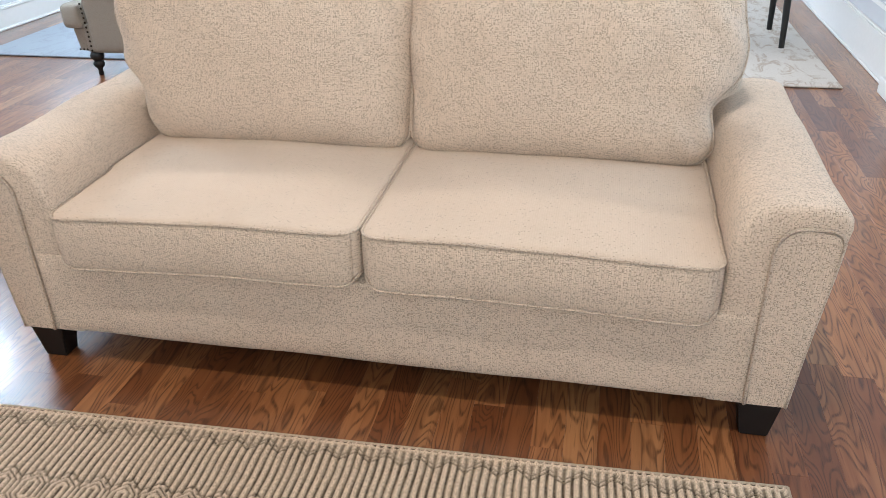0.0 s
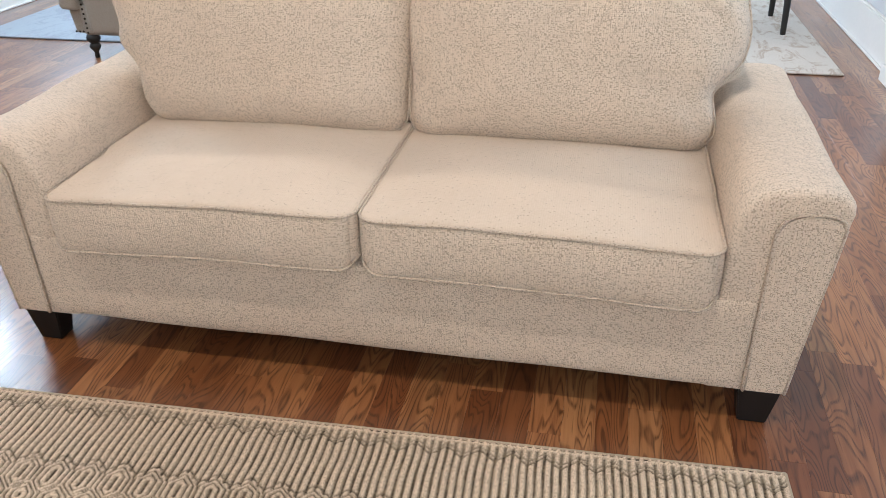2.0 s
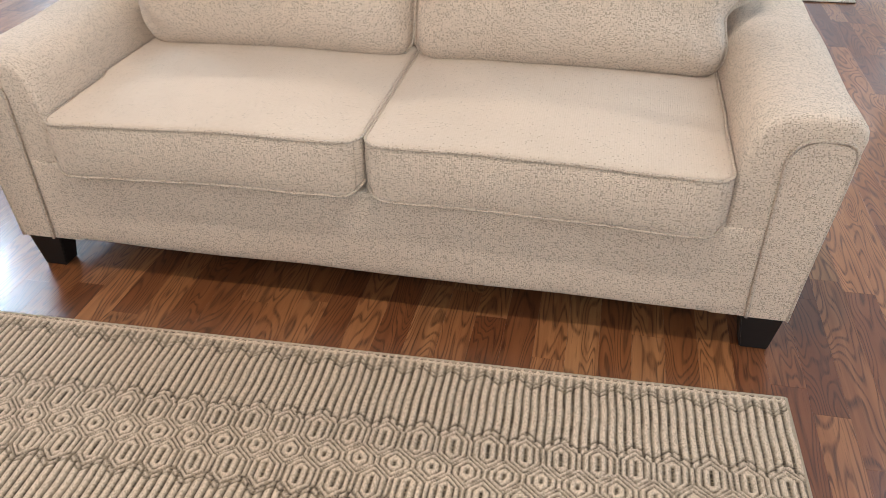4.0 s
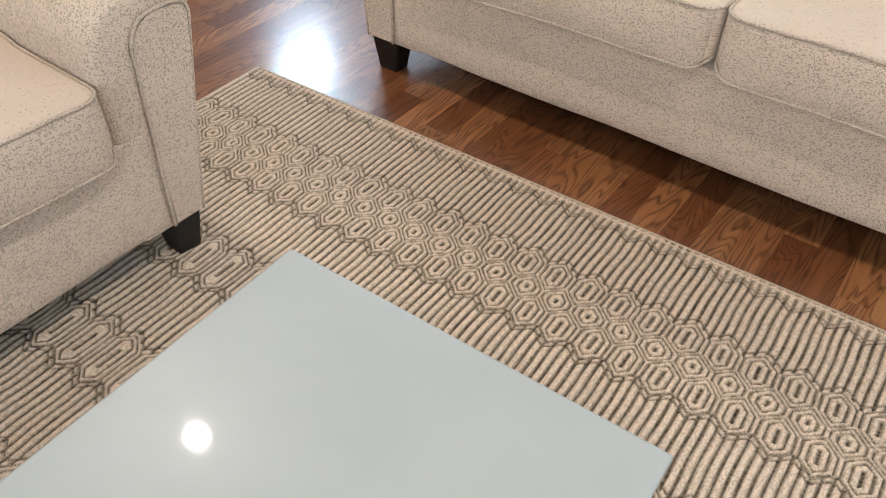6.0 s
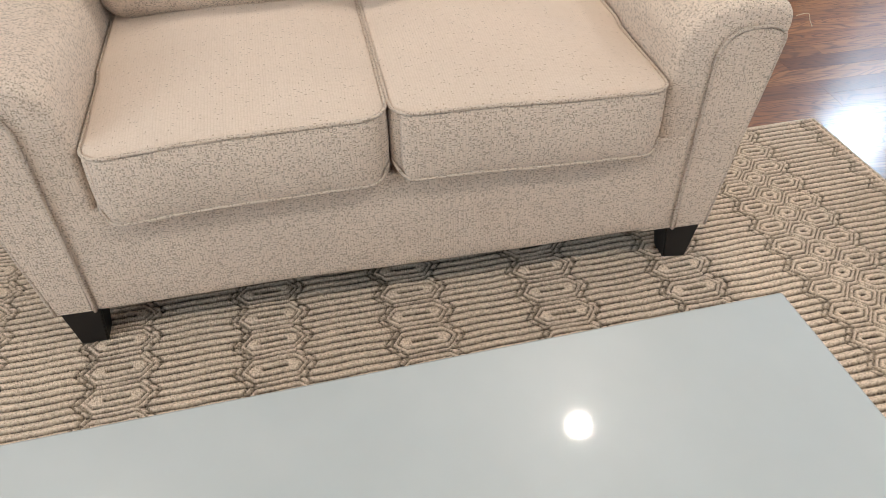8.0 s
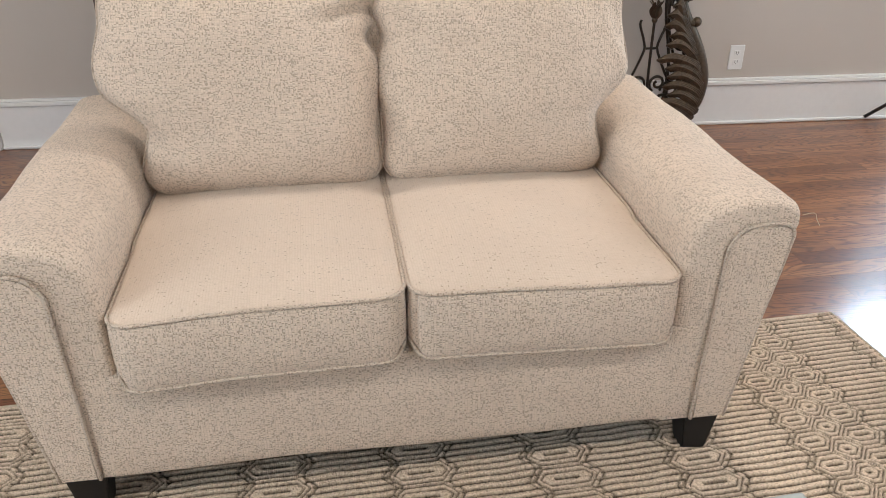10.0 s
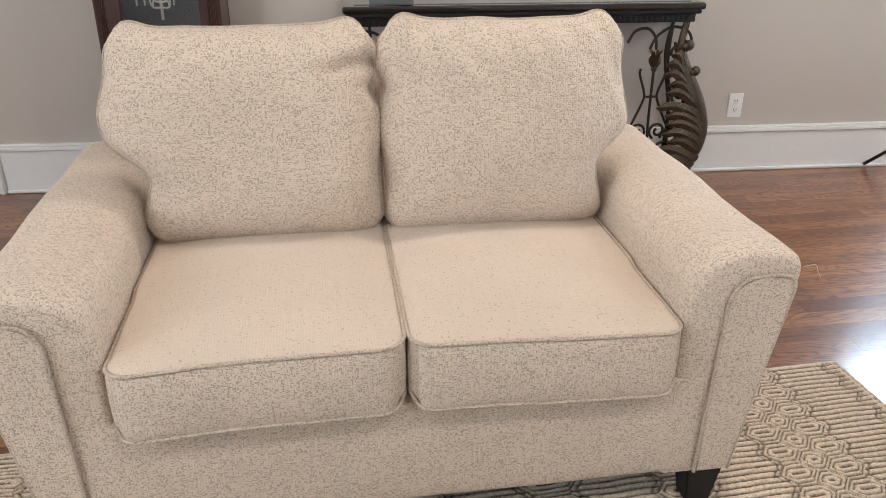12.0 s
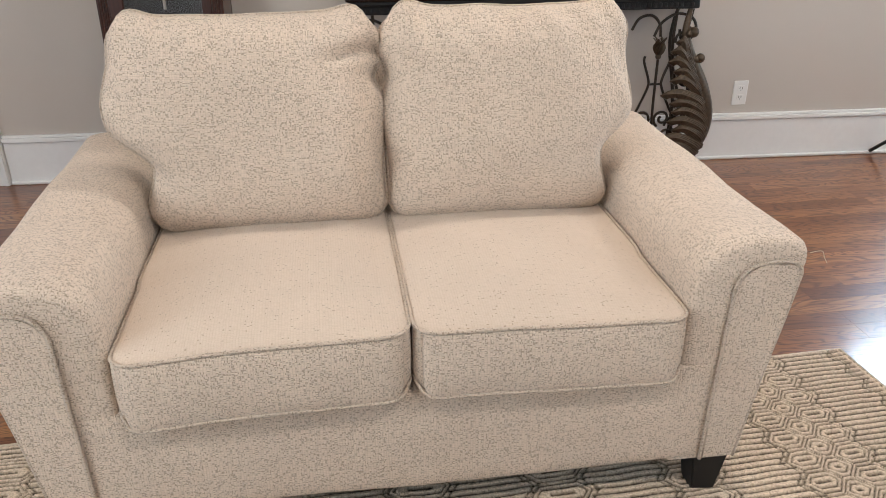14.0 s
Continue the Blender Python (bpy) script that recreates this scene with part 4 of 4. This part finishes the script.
def console_table(m, w, d, h):
    """Local x along its length, -y its front, origin at the front right of the top on the floor."""
    ob = thing("console_table", m, "black-topped console table on ornate bronzed iron scroll legs", "console table")
    top = part("top", box(-w, 0, 0, d, h - 0.030, h, 0.010, 2), GLOSSBLACK, ob, "glossy black moulded top")
    # what the glass inset mirrors is put into its grey colour
    part("inset", box(-w + 0.05, -0.05, 0.05, d - 0.04, h - 0.004, h + 0.003, 0.002), GREYGLASS, top, "polished inset, grey from its painted reflection")
    bm = box(-w + 0.012, -0.012, 0.012, d - 0.01, h - 0.048, h - 0.0305, 0.006)
    add_box(bm, -w + 0.03, -0.03, 0.03, d - 0.01, h - 0.085, h - 0.0485, 0.005)
    part("apron", bm, BLACK, ob)
    bm = bmesh.new()
    for k in range(int((w - 0.08) / 0.024)):
        add_box(bm, -w + 0.045 + 0.024 * k, -w + 0.061 + 0.024 * k, 0.022, 0.0295, h - 0.076, h - 0.056, 0.003, 1)
    part("carved_band", bm, BLACK, ob)
    # carved legs: a heavy S with leaves
    for side, x0 in ((1, -0.012), (-1, -w + 0.012)):
        bm = bmesh.new()
        pts = [(-0.045, h - 0.086), (-0.055, 0.70), (-0.045, 0.63), (-0.012, 0.55), (0.034, 0.46), (0.070, 0.37), (0.088, 0.29), (0.080, 0.20), (0.045, 0.13), (0.01, 0.07), (0.012, 0.03), (0.02, 0.0)]
        path = smooth_path([(x0 + side * x, 0.06, z) for x, z in pts], 5)
        add_tube(bm, path, lambda t: 0.011 + 0.026 * math.sin(min(1.0, t * 1.1) * math.pi) ** 1.4 + (0.008 if t > 0.9 else 0), 10)
        leg = part("leg", bm, BRONZE, ob, "carved acanthus scroll leg", sharp=70)
        # ribbed acanthus fronds that rise along the spine and sweep inwards
        def spine(z):
            for (xa, za), (xb, zb) in zip(pts, pts[1:]):
                if za >= z >= zb:
                    return xa + (xb - xa) * (za - z) / (za - zb)
            return pts[-1][0]
        for tx, tz, low in ((-0.100, 0.640, 0.11), (-0.120, 0.600, 0.13), (-0.126, 0.555, 0.15), (-0.096, 0.510, 0.14), (-0.106, 0.470, 0.14), (-0.140, 0.405, 0.17), (-0.095, 0.365, 0.15),
                            (-0.082, 0.325, 0.13), (-0.098, 0.280, 0.13), (-0.070, 0.240, 0.10), (-0.130, 0.200, 0.08), (-0.100, 0.165, 0.05), (-0.050, 0.140, 0.03)):
            bm = bmesh.new()
            for q in range(7):
                fan = (q - 3) / 3
                z0 = max(0.09, tz - low)
                zm = tz - 0.020 + 0.014 * fan
                start = (x0 + side * (spine(z0) - 0.006 * fan), 0.042, z0)
                bend = (x0 + side * (spine(zm) - 0.012 - 0.006 * (3 - q)), 0.024 + 0.005 * abs(fan), zm - 0.030)
                mid = (x0 + side * (0.40 * spine(zm) + 0.60 * tx + 0.008 * fan), 0.016 + 0.008 * abs(fan), tz + 0.006 + 0.015 * fan)
                tip = (x0 + side * (tx + 0.022 * abs(fan)), 0.030, tz + 0.013 * fan)
                end = (tip[0] + side * 0.006, 0.044, tip[2] - 0.012)
                add_tube(bm, smooth_path([start, bend, mid, tip, end], 4), lambda t: 0.0022 + 0.0046 * math.sin(min(1.0, t * 0.95 + 0.12) * math.pi * 0.92), 6)
            part("acanthus_leaf", bm, BRONZE, leg, sharp=70)
        bm = bmesh.new()
        for bx, bz, r in ((-0.024, 0.680, 0.024), (0.022, 0.565, 0.022)):
            ball(bm, (x0 + side * bx, 0.045, bz), r)
            ball(bm, (x0 + side * (bx - 0.02), 0.045, bz - 0.006), r * 0.8)
            add_tube(bm, smooth_path([(x0 + side * (bx - 0.02), 0.045, bz), (x0 + side * (bx - 0.038), 0.05, bz - 0.05), (x0 + side * (bx - 0.02), 0.05, bz - 0.12)], 5), 0.013, 8)
        part("scroll_knob", bm, BRONZE, leg, sharp=70)
        verts, faces = rings_mesh(tube_rings(smooth_path([(x0 + side * 0.06, 0.06, 0.135), (x0 + side * 0.02, 0.05, 0.10), (x0 - side * 0.03, 0.05, 0.13), (x0 - side * 0.03, 0.05, 0.175), (x0 + side * 0.005, 0.05, 0.18), (x0 + side * 0.01, 0.05, 0.15)], 6), 0.013, 8))
        linked("foot_scroll", verts, faces, BRONZE, leg)
        tube("rear_leg", smooth_path([(x0, d - 0.05, h - 0.0855), (x0 - side * 0.03, d - 0.05, 0.6), (x0 + side * 0.02, d - 0.05, 0.3), (x0, d - 0.05, 0.0)], 6), 0.009, IRON, ob)

        # open scrollwork beside the leg
        def xz(points, y=0.07):
            return [(x0 - side * 0.0 + side * x, y, z) for x, z in points]
        lines = [
            ([(-0.03, h - 0.09), (-0.05, 0.62), (-0.02, 0.48), (0.0, 0.36), (-0.03, 0.22), (-0.07, 0.12)], 0.008),
            ([(-0.10, h - 0.09), (-0.105, 0.63), (-0.085, 0.50), (-0.03, 0.34), (-0.02, 0.25), (-0.08, 0.17)], 0.007),
            ([(-0.165, 0.62), (-0.165, 0.45), (-0.163, 0.30), (-0.155, 0.14)], 0.0065),
            ([(-0.225, 0.575), (-0.228, 0.55), (-0.20, 0.47), (-0.20, 0.43), (-0.235, 0.34), (-0.265, 0.27), (-0.25, 0.20)], 0.0060),
            ([(-0.115, 0.575), (-0.108, 0.55), (-0.135, 0.47), (-0.132, 0.43), (-0.09, 0.34), (-0.06, 0.28), (-0.075, 0.20)], 0.0060),
            ([(-0.19, 0.447), (-0.135, 0.447)], 0.0055),
            ([(-0.30, 0.69), (-0.27, 0.74), (-0.215, 0.752), (-0.175, 0.715), (-0.165, 0.66)], 0.0065),
            ([(-0.195, 0.66), (-0.165, 0.72), (-0.10, 0.757), (-0.03, 0.74), (-0.005, 0.69), (-0.03, 0.645), (-0.07, 0.65), (-0.08, 0.69)], 0.0065),
        ]
        for pts2, r in lines:
            bm = bmesh.new()
            add_tube(bm, smooth_path(xz(pts2), 6), r, 7)
            part("scroll_bar", bm, IRON, ob, sharp=70)
        for cx, cz, r0, r1, a0, a1 in ((-0.215, 0.285, 0.042, 0.010, -60, 420), (-0.115, 0.285, 0.042, 0.010, 240, -240), (-0.05, 0.25, 0.050, 0.012, 180, -200), (-0.09, 0.20, 0.035, 0.010, 0, 400), (-0.055, 0.645, 0.040, 0.010, 200, -200), (-0.02, 0.46, 0.05, 0.02, 60, 280)):
            bm = bmesh.new()
            add_tube(bm, [(x0 + side * (px), 0.07, pz) for px, _, pz in spiral(cx, cz, r0, r1, a0, a1, 0.07)], 0.0065, 7)
            part("scroll_bar", bm, IRON, ob, sharp=70)
        # tulip finial
        bm = bmesh.new()
        for k in range(6):
            a = k * math.pi / 3
            leaf(bm, (x0 - side * 0.165, 0.07, 0.575), (x0 - side * 0.165 + 0.032 * math.cos(a), 0.07 + 0.032 * math.sin(a), 0.655), (-math.sin(a), math.cos(a), 0), 0.038, 0.004, 0.012)
        ball(bm, (x0 - side * 0.165, 0.07, 0.572), 0.014)
        part("tulip_finial", bm, BRONZE, ob, sharp=70)
        for bx, bz in ((-0.055, 0.60), (-0.045, 0.56), (-0.03, 0.47), (-0.005, 0.37), (-0.05, 0.35), (-0.02, 0.68)):
            bm = bmesh.new()
            ball(bm, (x0 + side * bx, 0.06, bz), 0.014)
            leaf(bm, (x0 + side * bx, 0.055, bz), (x0 + side * (bx - 0.03), 0.05, bz + 0.035), (0.6, 0, 0.8), 0.022, 0.004, 0.006)
            part("vine_bud", bm, IRON, ob, sharp=70)
    part("stretcher", box(-w + 0.07, -0.07, d - 0.055, d - 0.03, 0.12, 0.145, 0.003), IRON, ob)
    return ob


console_table(pose(-2.80, -0.055, 0, 0, 0, 88.0), 1.56, 0.33, 0.868)
# plain slabs added for an unidentified grey striped thing on the console
books = thing("grey_stack", pose(-2.95, -1.40, 0.8715, 0, 0, 80), "small stack of grey slabs on the console", "books")
part("slab", box(-0.09, 0.09, -0.06, 0.06, 0.0, 0.025, 0.003), GREYGLASS, books)
part("slab", box(-0.08, 0.08, -0.055, 0.055, 0.0255, 0.045, 0.003), SILVER, books)

# ---- longcase clock ----
def longcase_clock(m):
    """Local x along its width, -y its front."""
    ob = thing("longcase_clock", m, "tall dark mahogany longcase clock with a glazed waist door", "clock")
    W, D = 0.50, 0.225
    part("plinth", box(-0.03, W + 0.03, -0.02, D, 0, 0.10, 0.008), MAHOGANY, ob)
    part("base", box(0, W, 0, D, 0.1005, 0.52, 0.006), MAHOGANY, ob)
    part("base_moulding", box(-0.02, W + 0.02, -0.015, D, 0.5205, 0.56, 0.010), MAHOGANY, ob)
    part("waist_back", box(0.0, W, D - 0.02, D, 0.5605, 1.58), SLOT, ob)
    part("waist_side", box(0.0, 0.02, 0.002, D - 0.021, 0.5605, 1.58), MAHOGANY, ob)
    part("waist_side", box(W - 0.02, W, 0.002, D - 0.021, 0.5605, 1.58), MAHOGANY, ob)
    for x in (0.0, W - 0.045):
        bm = bmesh.new()
        for k in range(4):
            add_tube(bm, [(x + 0.008 + 0.0095 * k, 0.004, 0.60), (x + 0.008 + 0.0095 * k, 0.004, 1.54)], 0.0048, 8)
        add_box(bm, x, x + 0.045, 0.003, 0.03, 0.562, 1.578)
        part("fluted_column", bm, MAHOGANY, ob, sharp=70)
    door = part("door", box(0.046, 0.105, -0.006, 0.02, 0.562, 1.578, 0.004), MAHOGANY, ob, "glazed waist door")
    part("door_stile", box(W - 0.085, W - 0.046, -0.006, 0.02, 0.562, 1.578, 0.004), MAHOGANY, door)
    part("door_rail", box(0.106, W - 0.086, -0.004, 0.018, 0.562, 0.62, 0.004), MAHOGANY, door)
    part("door_rail", box(0.106, W - 0.086, -0.004, 0.018, 1.52, 1.578, 0.004), MAHOGANY, door)
    pane = part("pane", box(0.106, W - 0.086, 0.006, 0.009, 0.6205, 1.5195), GLASS, door, smooth=False)
    pane.visible_shadow = False
    # chains, weights and a pierced pendulum
    for x in (0.150, 0.182, 0.205, 0.285, 0.300):
        bm = bmesh.new()
        for k in range(60):
            z = 0.86 + 0.012 * k
            turn = 0.004 if k % 2 else 0.0
            add_box(bm, x - 0.0022 - turn * 0.3, x + 0.0022 + turn * 0.3, 0.085, 0.089, z, z + 0.010)
        part("chain", bm, SILVER, ob, smooth=False)
    bm = bmesh.new()
    add_box(bm, 0.238, 0.250, 0.10, 0.106, 0.80, 1.55, 0.002)
    for s in (-1, 1):
        add_tube(bm, smooth_path([(0.244, 0.103, 0.87), (0.244 + s * 0.028, 0.10, 0.88), (0.244 + s * 0.038, 0.10, 0.91), (0.244 + s * 0.018, 0.10, 0.93), (0.244 + s * 0.012, 0.10, 0.955), (0.244 + s * 0.036, 0.10, 0.965), (0.244 + s * 0.034, 0.10, 0.985)], 5), 0.0045, 7)
        add_tube(bm, smooth_path([(0.244, 0.103, 0.85), (0.244 + s * 0.03, 0.10, 0.85), (0.244 + s * 0.032, 0.10, 0.87), (0.244 + s * 0.01, 0.10, 0.89)], 5), 0.0045, 7)
    part("pendulum", bm, SILVER, ob, "pierced silvery pendulum", sharp=70)
    lathe("weight", [(0.0, 0.575), (0.022, 0.575), (0.022, 0.72), (0.0, 0.72)], SILVER, ob, at=(0.166, 0.087, 0))
    lathe("weight", [(0.0, 0.575), (0.022, 0.575), (0.022, 0.72), (0.0, 0.72)], SILVER, ob, at=(0.30, 0.087, 0))
    part("hood_moulding", box(-0.03, W + 0.03, -0.03, D, 1.5805, 1.62, 0.010), MAHOGANY, ob)
    part("hood", box(-0.01, W + 0.01, -0.01, D, 1.6205, 2.05, 0.006), MAHOGANY, ob)
    part("dial", box(0.08, W - 0.08, -0.014, -0.0105, 1.67, 2.0), SILVER, ob)
    part("cornice", box(-0.04, W + 0.04, -0.04, D, 2.0505, 2.12, 0.014), MAHOGANY, ob)
    return ob


longcase_clock(pose(-2.985, -2.605, 0, 0, 0, 87.0))

# ---- outlet and floor stand ----
outlet = thing("wall_outlet", WEST @ pose(3.535, 0, 0.335), "white duplex electrical outlet on the greige wall", "outlet")
part("plate", box(-0.037, 0.037, -0.006, 0, -0.060, 0.060, 0.003), PLASTIC, outlet)
for z in (-0.022, 0.022):
    r = part("receptacle", box(-0.016, 0.016, -0.0085, -0.0062, z - 0.014, z + 0.014, 0.001), PLASTIC, outlet)
    for x in (-0.006, 0.006):
        part("slot", box(x - 0.0014, x + 0.0014, -0.0092, -0.0088, z - 0.002, z + 0.008), SLOT, r)
    part("slot", box(-0.002, 0.002, -0.0092, -0.0088, z - 0.010, z - 0.006), SLOT, r)

stand = thing("tripod_stand", pose(-2.62, 1.10, 0), "thin black metal tripod stand on the wood floor", "stand")
for a in (187, 307, 67):
    tube("leg", [(0.405 * math.cos(radians(a)), 0.405 * math.sin(radians(a)), 0.010), (0, 0, 0.36)], 0.009, STEEL, stand, sides=10)
tube("pole", [(0, 0, 0.33), (0, 0, 0.60)], 0.011, STEEL, stand, sides=10)
lathe("hub", [(0.0, 0.33), (0.02, 0.33), (0.024, 0.36), (0.02, 0.39), (0.0, 0.39)], STEEL, stand)

# ---- oak floor, plank by plank ----
floor = thing("floor", pose(0, 0, 0), "glossy reddish oak plank floor with strong grain", "floor", kind="structure")
part("subfloor", box(-4.29, 2.26, -5.14, 7.69, -0.06, -0.0125), BLACK, floor, smooth=False)
PW, TH = 0.083, 0.012


def plank_data(length):
    bm = box(0.00005, PW - 0.00005, 0.00005, length - 0.00005, -TH, 0.0)
    bmesh.ops.bevel(bm, geom=[e for e in bm.edges if all(v.co.z > -0.001 for v in e.verts)], offset=0.0003, segments=1, affect="EDGES")
    bmesh.ops.recalc_face_normals(bm, faces=bm.faces)
    me = bpy.data.meshes.new("plank")
    bm.to_mesh(me)
    bm.free()
    me.materials.append(OAK)
    return me


PLANKS = {ln: plank_data(ln) for ln in (0.45, 0.70, 0.95, 1.25)}
rest_v, rest_f = [], []
rng = random.Random(21)
count = 0
ncol = int((2.26 + 4.29) / PW)
for i in range(ncol + 1):
    x = -4.29 + i * PW
    y = -5.14 - rng.random() * 0.9
    while y < 7.6:
        ln = rng.choice((0.45, 0.70, 0.95, 1.25, 0.95))
        near = (y + ln > -0.45 and y < 1.4 and x > -3.15) or (x > 0.8 and y + ln > -1.0 and y < 4.6) or (x < -1.2 and y + ln > -1.2 and y < 1.5 and x > -3.2)
        if near and count < 300:
            ob = new("plank", PLANKS[ln])
            ob.parent = floor
            ob.location = (x, y, 0)
            count += 1
        else:
            b = len(rest_v)
            rest_v += [(x + 0.00005, y + 0.00005, 0), (x + PW - 0.00005, y + 0.00005, 0), (x + PW - 0.00005, y + ln - 0.00005, 0), (x + 0.00005, y + ln - 0.00005, 0)]
            rest_v += [(vx, vy, -TH) for vx, vy, _ in rest_v[b:b + 4]]
            rest_f += [(b, b + 1, b + 2, b + 3)] + [(b + k, b + 4 + k, b + 4 + (k + 1) % 4, b + (k + 1) % 4) for k in range(4)]
        y += ln
tagged(linked("far_planks", rest_v, rest_f, OAK, floor, smooth=False), kind="stuff")
